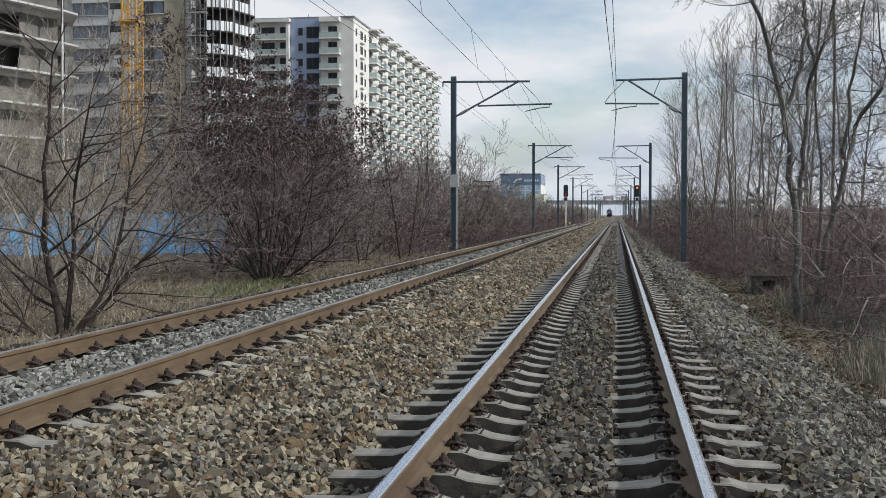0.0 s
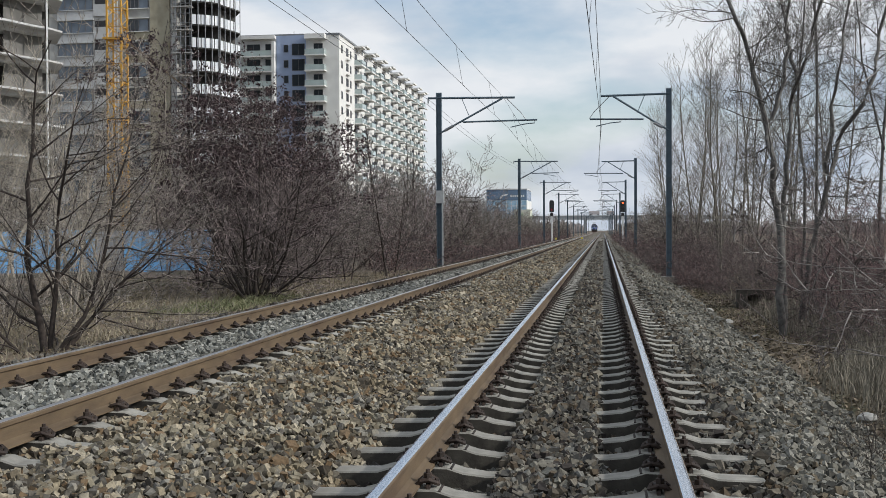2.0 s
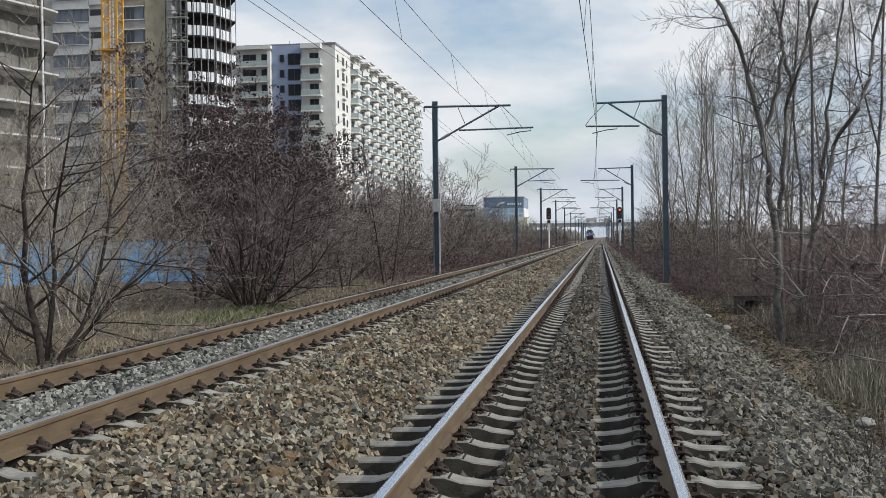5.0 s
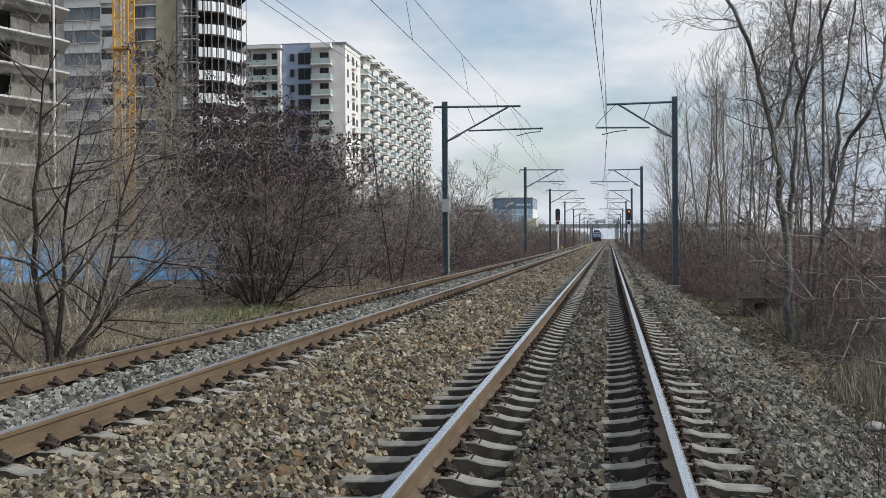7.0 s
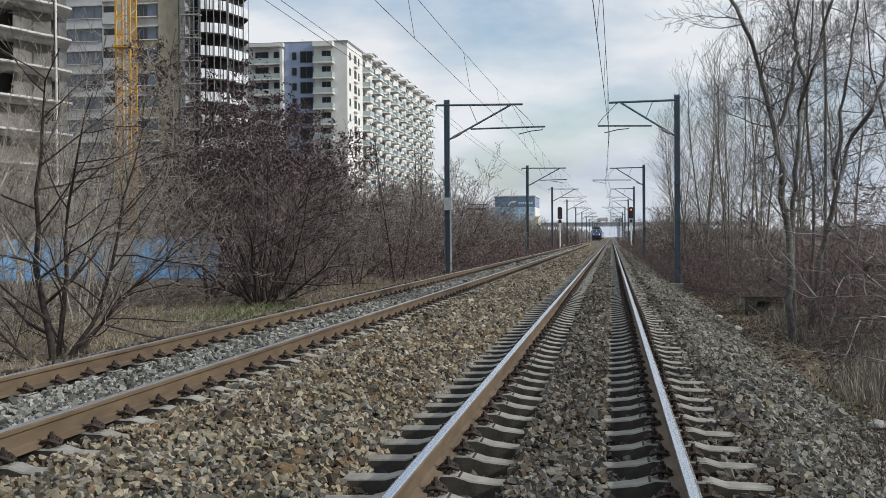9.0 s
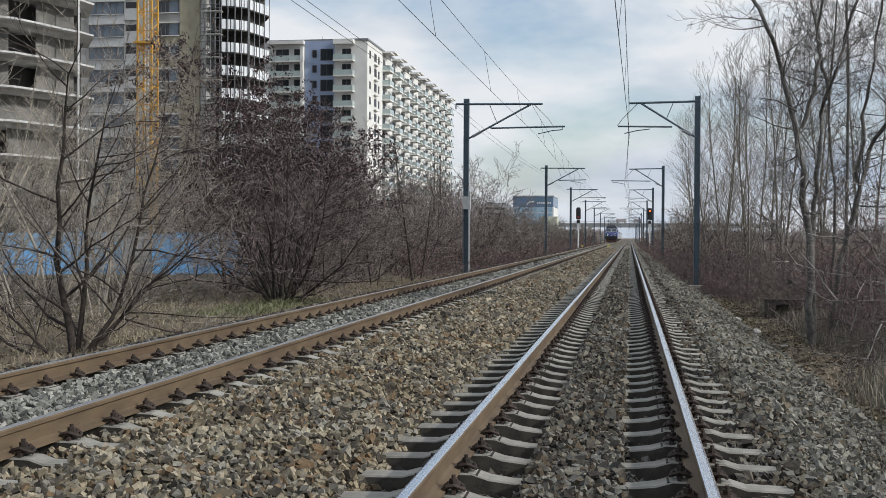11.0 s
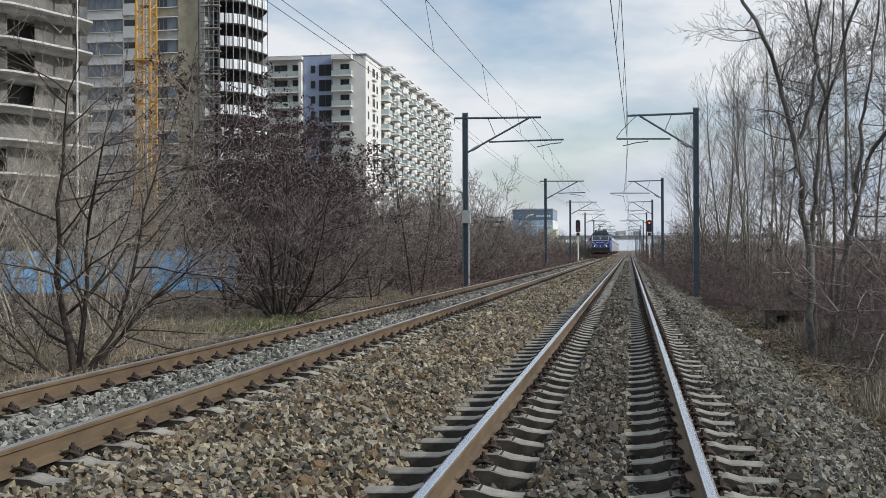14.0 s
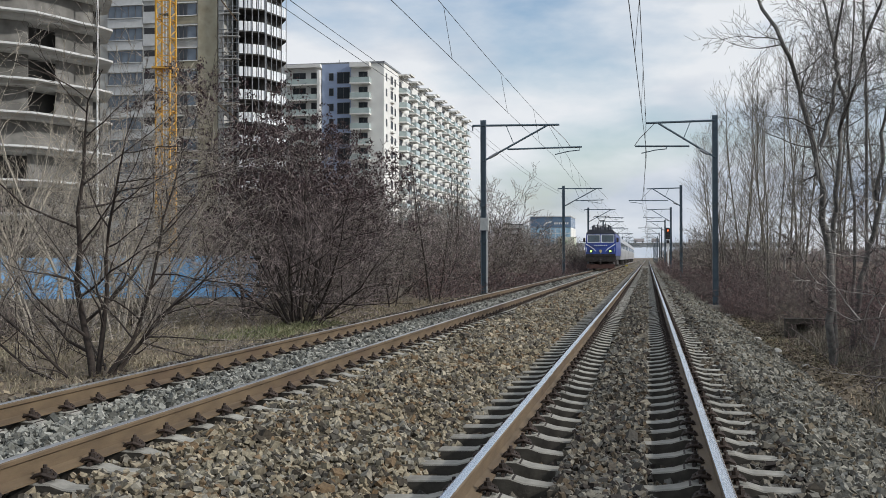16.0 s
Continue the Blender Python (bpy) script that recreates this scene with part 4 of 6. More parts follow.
def make_block():
    """White and blue apartment block, its long side along the railway."""
    X, Y0, Y1, H, FL = -45.6, 193.0, 286.0, 36.4, 2.72
    b = thing("apartment_building", "tall white and blue apartment block with many balconies", "building", m=pose(0, 0, -0.5))
    part("wall", MB().box(X - 24, Y0, 0, X, Y1, H), M_WHITEW, b)
    part("roof", MB().box(X - 24.1, Y0 - 0.15, H, X + 0.15, Y1 + 0.1, H + 0.35), M_STEELG, b, "grey metal roof edge")
    part("blue_wall_panel", MB().box(X - 11.3, Y0 - 0.25, 0, X - 6.0, Y0 - 0.002, H + 0.05), M_BLUEW, b, "blue-grey rendered wall panel")
    recess = MB().box(X - 24, Y0 - 0.06, 0, X - 11.4, Y0 - 0.003, H - 0.4)
    part("wall_panel", recess, M_WHITEW, b)
    wbig, wsm, wmid, wdoor = window_mesh(2.2, 1.9), window_mesh(0.7, 1.2, 0), window_mesh(1.5, 1.3), window_mesh(1.7, 2.05)
    balc = MB().box(0, -1.5, 0, 3.6, 0, 0.24, 0).mesh("balcony", M_WHITEW)
    rail = MB().box(0.04, -1.47, 0.24, 3.56, -1.43, 1.15, 0).box(0.04, -1.43, 0.24, 0.08, 0, 1.15, 0).box(3.52, -1.43, 0.24, 3.56, 0, 1.15, 0).mesh("railing", M_GGLASS)
    longb = MB().box(0, -1.2, 0, 6.6, 0, 0.24, 0).mesh("balcony", M_WHITEW)
    longr = MB().box(0.04, -1.17, 0.24, 6.56, -1.13, 1.15, 0).mesh("railing", M_GGLASS)
    wlog = window_mesh(2.3, 2.05)
    pier = MB().box(0, -1.2, 0, 0.5, 0, FL).mesh("balcony_pier", M_WHITEW)
    screen = MB().box(0.05, -1.13, 0, 0.11, 0, 1.9).mesh("balcony_screen", M_GGLASS)
    turn = lambda x, y, z: pose(x, y, z, 0, 0, 90)
    part("balcony_canopy", MB().box(X - 5.9, Y0 - 1.5, H - 0.75, X - 2.3, Y0, H + 0.1), M_WHITEW, b)
    part("balcony_canopy", MB().box(X - 18.0, Y0 - 1.26, H - 0.55, X - 11.35, Y0 - 0.07, H + 0.05), M_WHITEW, b)
    for k in range(13):
        z = 0.23 + FL * k
        put_window(wbig, b, pose(X - 8.4, Y0 - 0.25, z + 0.15))
        put_window(wsm, b, pose(X - 9.9, Y0 - 0.25, z + 0.7))
        put_window(wmid, b, pose(X - 4.5, Y0 - 0.05, z + 0.75))
        o = part("balcony", balc, None, b, "", pose(X - 5.9, Y0, z - 0.2))
        part("railing", rail, None, o, "greenish glass railing")
        o = part("balcony", longb, None, b, "", pose(X - 18.0, Y0 - 0.06, z - 0.2))
        part("railing", longr, None, o, "greenish glass railing")
        put_window(wlog, b, pose(X - 16.7, Y0 - 0.06, z + 0.1))
        put_window(wdoor, b, pose(X - 13.3, Y0 - 0.06, z + 0.1))
        put_window(wlog, b, pose(X - 21.6, Y0 - 0.06, z + 0.1))
        part("balcony_pier", pier, None, b, "", pose(X - 11.95, Y0 - 0.06, z - 0.2))
        part("balcony_screen", screen, None, b, "frosted glass screen", pose(X - 18.0, Y0 - 0.06, z + 0.05))
        # long side
        for y, me in ((Y0 + 1.6, wsm), (Y0 + 5.4, wmid), (Y0 + 8.6, wsm)):
            put_window(me, b, turn(X, y, z + 0.7))
        o = part("balcony", MB().box(0, -0.5, 0, 2.2, 0, 0.2) if k == 0 else small, M_WHITEW, b, "", turn(X, Y0 + 5.0, z - 0.1))
        small = o.data
        for j in range(9):
            y = Y0 + 12.2 + 9.0 * j
            put_window(wdoor, b, turn(X, y + 0.3, z + 0.05))
            put_window(wmid, b, turn(X, y + 6.6, z + 0.5))
            o = part("balcony", balc, None, b, "", turn(X, y, z - 0.2))
            part("railing", rail, None, o)
            part("balcony_bay", MB().box(0, -1.0, -0.2, 3.4, 0, 2.51) if (k, j) == (0, 0) else bay, M_WHITEW, b, "", turn(X, y + 3.7, z))
            if (k, j) == (0, 0):
                bay = b.children[-1].data
            put_window(wsm, b, turn(X + 1.0, y + 4.0, z + 0.5))
            part("balcony", small, None, b, "", turn(X + 1.0, y + 4.7, z - 0.1))
    pent = MB()
    for j in range(9):
        y = Y0 + 12.2 + 9.0 * j
        pent.box(X - 2, y + 3.5, H + 0.35, X + 1.6, y + 7.4, H + 0.6)
        pent.box(X - 2, y - 0.2, H - 0.3, X + 1.6, y + 3.5, H - 0.05)
    part("roof_canopy", pent, M_WHITEW, b, "white canopies over the top balconies")
    part("antenna", MB().tube([(X - 9, Y0 + 3, H), (X - 9, Y0 + 3, H + 1.4)], 0.05, 5), M_STEELG, b)


def make_tower():
    """Unfinished tower: concrete front with window bands, a scaffolded recess, and a bowed corner of white glazed balconies."""
    Y, FL, N = 155.0, 3.335, 15
    t = thing("unfinished_tower", "tall unfinished concrete tower with white balcony bands and dark window bands", "building", m=pose(0, 0, -0.5))
    part("wall", MB().box(-92, Y + 0.6, 0, -61.4, Y + 8, N * FL), M_GREYW, t)
    part("insulated_wall", MB().box(-64.75, Y + 0.35, 0, -61.75, Y + 0.597, N * FL), M_TAN, t, "patchy tan insulation render")
    part("corner_pier", MB().box(-61.4, Y + 0.2, 0, -60.7, Y + 6, N * FL), M_GREYW, t, "bare concrete pier")
    # core wall coloured dark to stand in for shade in the recess
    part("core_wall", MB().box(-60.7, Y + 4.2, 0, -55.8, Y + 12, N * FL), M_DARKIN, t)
    blue = glass("blue_glass", (0.10, 0.125, 0.155))
    wide = MB().box(0, -0.05, 0, 5.4, 0.1, 1.68).mesh("window", blue)
    dark = MB().box(0, -0.02, 0, 1.85, 0.1, 0.95).mesh("window", M_BLACK)
    pair = MB().box(0, -0.05, 0, 1.9, 0.1, 1.65).mesh("window", M_WGLASS)
    leaf = MB().box(1.9, -0.055, 0, 3.35, 0.1, 1.65).mesh("window_leaf", blue)
    bar = MB().box(-0.05, -0.12, -0.05, 0.05, 0.098, 1.72).mesh("glazing_bar", M_FRAME)
    ledge = MB().box(-0.15, -0.3, -0.16, 5.6, 0.1, -0.055).mesh("sill", M_PANELW)
    short_ledge = MB().box(-0.12, -0.3, -0.16, 3.5, 0.1, -0.055).mesh("sill", M_WHITEW)

    def band(z):
        for x0 in (-79.0, -87.0):
            o = part("window", wide, None, t, "", pose(x0, Y + 0.6, z))
            for i in range(6):
                part("glazing_bar", bar, None, o, "", pose(1.08 * i, 0, 0))
            part("sill", ledge, None, o)
            part("lintel", ledge, None, o, "", pose(0, 0, 1.93))
        part("window", dark, None, t, "dark unglazed opening", pose(-73.3, Y + 0.6, z + 0.73))
        o = part("window", pair, None, t, "", pose(-68.4, Y + 0.6, z))
        part("window_leaf", leaf, None, o)
        for x in (0.0, 0.62, 1.3, 1.9, 3.33):
            part("glazing_bar", bar, None, o, "", pose(x, 0, 0))
        part("sill", short_ledge, None, o, "white sill")
        part("lintel", short_ledge, None, o, "white lintel", pose(0, 0, 1.93))

    slot = MB().box(-73.45, Y + 0.42, -1.0, -71.2, Y + 0.597, 0.72).mesh("concrete_panel", M_PANELW)
    patch = MB().box(-68.5, Y + 0.5, -1.25, -64.76, Y + 0.596, -0.17).mesh("render_patch", M_TAN)
    spandrel = MB().box(-79.1, Y + 0.45, -1.42, -73.5, Y + 0.597, -0.2).mesh("concrete_panel", M_PANELW)
    front = [(-58.25, 0.0), (-56.5, 0.9), (-55.0, 2.3)]
    flank = [(-55.1, 3.2), (-54.45, 5.8), (-53.82, 8.5)]
    for k in range(N - 1):
        z = 1.1 + FL * k
        band(z)
        part("concrete_panel", slot, None, t, "", pose(0, 0, z))
        part("concrete_panel", spandrel, None, t, "", pose(0, 0, z))
        if k % 3 != 1:
            part("render_patch", patch, None, t, "", pose(0, 0, z))
        # bowed balconies: slab, then glazed panels along its edge
        z = 1.75 + FL * k
        outline = [(-60.7, 0.9), *front, *flank, (-55.8, 12), (-60.7, 12)]
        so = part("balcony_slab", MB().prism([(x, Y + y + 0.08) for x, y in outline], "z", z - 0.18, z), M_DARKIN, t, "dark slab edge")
        for run in (front, flank):
            for (xa, ya), (xb, yb) in zip(run[:-1], run[1:]):
                for i in range(3):
                    u0, u1 = i / 3 + 0.035, (i + 1) / 3 - 0.035
                    p, q = (xa + (xb - xa) * u0, ya + (yb - ya) * u0), (xa + (xb - xa) * u1, ya + (yb - ya) * u1)
                    part("glazed_panel", MB().prism([(p[0], Y + p[1] - 0.03), (q[0], Y + q[1] - 0.03), (q[0] - 0.02, Y + q[1] + 0.05), (p[0] - 0.02, Y + p[1] + 0.05)],
                                                    "z", z + 0.02, z + 1.42), M_WPANEL, so, "white glazed balustrade panel")
    pole = MB().tube([(0, 0, 0), (0, 0, N * FL)], 0.065, 5).mesh("facade_pole", M_STEELG)
    for x, y in front + flank + [(-57.4, 0.4), (-55.75, 1.6), (-54.75, 4.4), (-54.1, 7.1)]:
        part("facade_pole", pole, None, t, "", pose(x, Y + y - 0.14, 0))
    for x in (-60.6, -59.9, -59.2, -58.5):
        part("scaffold_standard", pole, None, t, "pale scaffold tube", pose(x, Y - 0.1, 0))
    ledger = MB().tube([(-61.3, Y - 0.1, 0), (-58.25, Y - 0.1, 0)], 0.06, 4).mesh("scaffold_ledger", M_STEELG)
    deck = MB().box(-61.3, Y - 0.2, 0, -58.35, Y + 1.0, 0.16).mesh("landing_slab", M_GREYW)
    for k in range(N - 1):
        for dz in (0.0, 0.55, 1.9):
            part("scaffold_ledger", ledger, None, t, "", pose(0, 0, 1.4 + FL * k + dz))
        part("landing_slab", deck, None, t, "", pose(0, 0, 0.9 + FL * k))


def make_shell():
    """Open concrete frame of a bowed building under construction."""
    s = thing("concrete_frame_building", "bare bowed concrete frame building with open floors", "building", m=pose(0, 0, -0.5))
    FL = 3.34
    arc = [(-71.5, 92.5), (-67.5, 94.6), (-63.8, 96.9), (-61.55, 99.1), (-59.25, 101.3), (-58.05, 104.6), (-57.2, 107.6), (-56.4, 109.2), (-56.06, 111.6)]
    back = [(-60, 118), (-84, 118), (-84, 92.5)]
    inset = [(x - 0.75, y + 0.75) for x, y in arc]
    for k in range(11):
        z = 2.8 + FL * (k - 1)
        part("floor_slab", MB().prism(arc + back, "z", z, z + 0.2), M_PANELW, s)
        part("edge_beam", MB().prism(inset[:-1] + [(-61, 117.5), (-83, 117.5), (-83, 94)], "z", z - 0.42, z - 0.002), M_GREYW, s, "set-back concrete edge beam")
        for n, ((xa, ya), (xb, yb)) in enumerate(zip(arc[:-2], arc[1:-1])):
            if (k * 7 + n * 5) % 11 in (0, 3, 7):
                continue
            part("infill_wall", MB().prism([(xa - 1.9, ya + 2.0), (xb - 1.9, yb + 2.0), (xb - 1.9, yb + 2.2), (xa - 1.9, ya + 2.2)], "z", z + 0.21, z + FL - 0.43),
                 M_INFILL, s, "rough grey infill wall")
    inner = [(-73.5, 97.5), (-66, 101), (-62, 106.5), (-59.5, 115)]
    for (xa, ya), (xb, yb) in zip(inner[:-1], inner[1:]):
        part("inner_wall", MB().prism([(xa, ya), (xb, yb), (xb, yb + 0.3), (xa, ya + 0.3)], "z", 0, 35), M_DARKIN, s, "bare inner wall darkened for the unlit interior")
    for x, y in ((-62.9, 98.9), (-67.4, 96.1)):
        part("column", MB().box(x - 0.3, y - 0.3, 0, x + 0.3, y + 0.3, 35.5), M_GREYW, s)
    part("safety_pole", MB().tube([(-56.35, 108.7, 0), (-56.35, 108.7, 33.5)], 0.11, 6), M_WHITEP, s, "pale vertical chute")


def make_crane():
    """Lattice tower of a construction crane."""
    X, Y, W, H = -51.55, 115.0, 1.6, 48.0
    c = thing("tower_crane", "yellow lattice tower crane mast at the building site", "crane", m=pose(X, Y, -0.6))
    h = W / 2
    for sx in (-h, h):
        for sy in (-h, h):
            part("mast_leg", MB().box(sx - 0.09, sy - 0.09, 0, sx + 0.09, sy + 0.09, H), M_CRANE, c)
    seg = MB()
    for i in range(4):
        a, b = [(-h, -h), (h, -h), (h, h), (-h, h)][i], [(h, -h), (h, h), (-h, h), (-h, -h)][i]
        seg.tube([(*a, 0), (*b, 0)], 0.055, 4)
        seg.tube([(*a, 0), (*b, 1.0)], 0.055, 4)
        seg.tube([(*b, 1.0), (*a, 2.0)], 0.055, 4)
        seg.tube([(*b, 2.0), (*a, 2.0)], 0.045, 4)
    me = seg.mesh("lattice_section", M_CRANE)
    for k in range(24):
        part("lattice_section", me, None, c, "", pose(0, 0, 2.0 * k))
    part("ladder", MB().box(-0.22, -0.3, 0, -0.12, -0.22, H).box(0.12, -0.3, 0, 0.22, -0.22, H), M_WHITEP, c, "pale ladder inside the mast")
    for z in (4.6, 10.6, 16.6, 28.6, 34.6):
        part("rest_platform", MB().box(-0.55, -0.55, z, 0.55, 0.55, z + 0.07), M_MAST, c, "dark grated rest platform")
    for z in (22.6, 37.0):
        part("collar", MB().box(-1.15, -1.15, z, 1.15, 1.15, z + 0.22), M_CRANE, c, "yellow tie collar")
        part("tie_bar", MB().tube([(0.6, 0.9, z + 0.1), (-7.0, 40.2, z - 0.4)], 0.10, 5), M_RUST, c, "rusty tie bar to the building")


def make_office():
    o = thing("office_building", "low office building with a dark glazed top and pale bands", "building", m=pose(0, 400, -0.5))
    part("wall", MB().box(-44, 0, 0, -26.5, 25, 12.6), M_WHITEW, o)
    part("dark_top", MB().box(-41, -0.6, 12.6, -26.6, 25, 16.4), mat("dark_cladding", (0.10, 0.16, 0.25), (0.14, 0.21, 0.31), rough=0.25), o, "dark blue-grey cladding")
    part("glass_front", MB().box(-41, -0.5, 6.2, -26.7, -0.11, 12.5), glass("pale_blue_glass", (0.26, 0.40, 0.52), 0.15), o, "pale blue glazed storey")
    part("roof_edge", MB().box(-41.2, -0.8, 16.4, -26.4, 25.2, 16.75), M_WHITEP, o, "pale roof edge")
    for k in range(9):
        part("mullion", MB().box(-40.9 + 1.75 * k, -0.58, 6.2, -40.75 + 1.75 * k, -0.501, 12.5), M_WHITEP, o)
    for z in (8.2, 10.4):
        part("transom", MB().box(-41, -0.62, z, -26.7, -0.585, z + 0.3), M_WHITEP, o)
    for k in range(3):
        part("window_band", MB().box(-44.0, -0.1, 2 + 3.0 * k, -27, -0.004, 3.7 + 3.0 * k), M_GGLASS, o)
    for k in range(5):
        part("louvre_band", MB().box(-52, 2, 4.5 + 2 * k, -44.05, 20, 5.7 + 2 * k), M_WHITEW, o, "white horizontal band")
    part("wing", MB().box(-51.5, 2.5, 0, -44.1, 19.5, 14), M_WGLASS, o)
    sg = MB()
    sg.prism([(-36.6, 13.3), (-35.2, 14.6), (-33.2, 14.9), (-33.6, 14.3), (-35.0, 14.1), (-36.0, 13.2)], "y", -0.66, -0.61)
    for k in range(7):
        sg.box(-32.4 + 0.75 * k, -0.66, 13.7, -31.95 + 0.75 * k, -0.61, 14.4)
    part("sign", sg, M_WHITEP, o, "white sign shapes")
    low = MB().box(-30, -14, 0, -24.5, -2, 9.0)
    part("annex", low, mat("annex_wall", (0.50, 0.52, 0.45), (0.62, 0.62, 0.5), rough=0.8, scale=0.8, c3=(0.2, 0.35, 0.2), c3scale=0.4), o, "pale mottled annex wall")


def make_fence():
    m1 = mat("fence_blue", (0.12, 0.32, 0.60), (0.21, 0.45, 0.74), rough=0.75, scale=2.2, c3=(0.27, 0.31, 0.34), c3scale=1.3, c3lo=0.50, c3hi=0.66, rand=0.16)
    m2 = mat("fence_grey", (0.20, 0.21, 0.22), (0.28, 0.29, 0.30), rough=0.85, scale=2.0, rand=0.15, c3=(0.10, 0.15, 0.24), c3scale=0.8)
    f = thing("site_fence", "blue painted panel fence with faded grey patches", "fence", m=pose(0, 0, 0))
    rng = random.Random(8)
    pm = []
    for mm in (m1, m2):
        front = [(-0.57 + 0.114 * k, -0.018 if k % 2 else -0.03) for k in range(11)]
        p = MB().prism(front + [(0.57, 0.03), (-0.57, 0.03)], "z", 0, 2.0)
        pm.append(p.mesh("panel", mm))
    post = MB().box(-0.05, 0.035, -0.4, 0.05, 0.12, 2.05).mesh("post", M_STEELG)
    a, b = Vector((-31.5, 47.0)), Vector((-18.45, 52.0))
    n = int((b - a).length / 1.16)
    ang = math.degrees(math.atan2(b.y - a.y, b.x - a.x))
    for k in range(n + 1):
        p = a + (b - a) * (k / n)
        grey = k == n - 4 or rng.random() < 0.06
        z = -0.62 + 0.06 * math.sin(k * 1.3)
        part("panel", pm[1 if grey else 0], None, f, "faded grey panel" if grey else "", pose(p.x, p.y, z, 0, rng.uniform(-1.6, 1.6), ang + rng.uniform(-2, 2)))
        if k % 2 == 0:
            part("post", post, None, f, "", pose(p.x + 0.3, p.y, z, 0, 0, ang))


# ---- plants ----
M_WOOD_L = mat("pale_bark", (0.22, 0.195, 0.16), (0.42, 0.38, 0.315), rough=0.9, scale=14, bump=0.004)
M_WOOD_P = mat("purple_brown_twigs", (0.030, 0.022, 0.023), (0.36, 0.295, 0.285), rough=0.9, scale=9, island=0.7)
M_WOOD_B = mat("brown_twigs", (0.040, 0.033, 0.029), (0.34, 0.305, 0.27), rough=0.9, scale=6, island=0.6)
M_WOOD_G = mat("grey_bark", (0.050, 0.048, 0.045), (0.140, 0.135, 0.126), rough=0.9, scale=11, bump=0.006, island=0.35)
M_WOOD_R = mat("red_brown_twigs", (0.030, 0.019, 0.019), (0.25, 0.172, 0.168), rough=0.9, scale=6, island=0.6)
M_WOOD_A = mat("grey_twigs", (0.10, 0.092, 0.088), (0.34, 0.315, 0.295), rough=0.85, scale=5, island=0.4)
M_WOOD_T = mat("dark_twigs", (0.020, 0.016, 0.015), (0.19, 0.163, 0.150), rough=0.9, scale=6, island=0.6)
M_POPLAR = mat("poplar_bark", (0.060, 0.054, 0.046), (0.23, 0.21, 0.175), rough=0.9, scale=9, bump=0.004, island=0.4)
M_WOOD_D = mat("dark_bark", (0.022, 0.017, 0.015), (0.058, 0.046, 0.039), rough=0.95, scale=14, bump=0.008)
M_LEAF = mat("dry_leaf", (0.026, 0.016, 0.018), (0.06, 0.036, 0.038), rough=0.9, scale=5, island=0.4)
M_GRASS = mat("dry_grass", (0.15, 0.13, 0.09), (0.34, 0.30, 0.215), rough=0.95, scale=1.5, island=0.35)
M_GRASSP = mat("bleached_grass", (0.13, 0.118, 0.092), (0.29, 0.265, 0.21), rough=0.95, scale=1.5, island=0.4)
M_GREEN = mat("green_grass", (0.10, 0.115, 0.05), (0.20, 0.205, 0.11), rough=0.95, scale=1.5, island=0.4)


def grow(rng, out, p, d, length, r, lv, spec):
    """One branch and, from it, its side branches. spec: for each level (segments, wobble, lift, children, spread, shorter, thinner, from)."""
    seg, wob, lift, kids, spread, short, thin, start = spec[lv]
    pts, rad = [p.copy()], [r]
    dd = d.normalized()
    for k in range(seg):
        dd = (dd + Vector((rng.gauss(0, wob), rng.gauss(0, wob), rng.gauss(0, wob) + lift))).normalized()
        pts.append(pts[-1] + dd * (length / seg))
        rad.append(r * (1 - 0.88 * (k + 1) / seg))
    out.append((lv, pts, rad))
    if lv + 1 >= len(spec):
        return
    n = max(1, int(kids * rng.uniform(0.75, 1.25) + 0.5))
    for c in range(n):
        u = start + (0.98 - start) * (c + rng.random()) / n
        i = min(int(u * seg), seg - 1)
        q = pts[i].lerp(pts[i + 1], u * seg - i)
        ax = (pts[i + 1] - pts[i]).normalized()
        side = ax.cross(Vector((rng.gauss(0, 1), rng.gauss(0, 1), rng.gauss(0, 1)))).normalized()
        a = radians(spread * rng.uniform(0.6, 1.35))
        nd = ax * math.cos(a) + side * math.sin(a)
        grow(rng, out, q, nd, length * short * rng.uniform(0.6, 1.25) * (1.15 - 0.5 * u), max(r * (1 - 0.7 * u) * thin, 0.0022), lv + 1, spec)


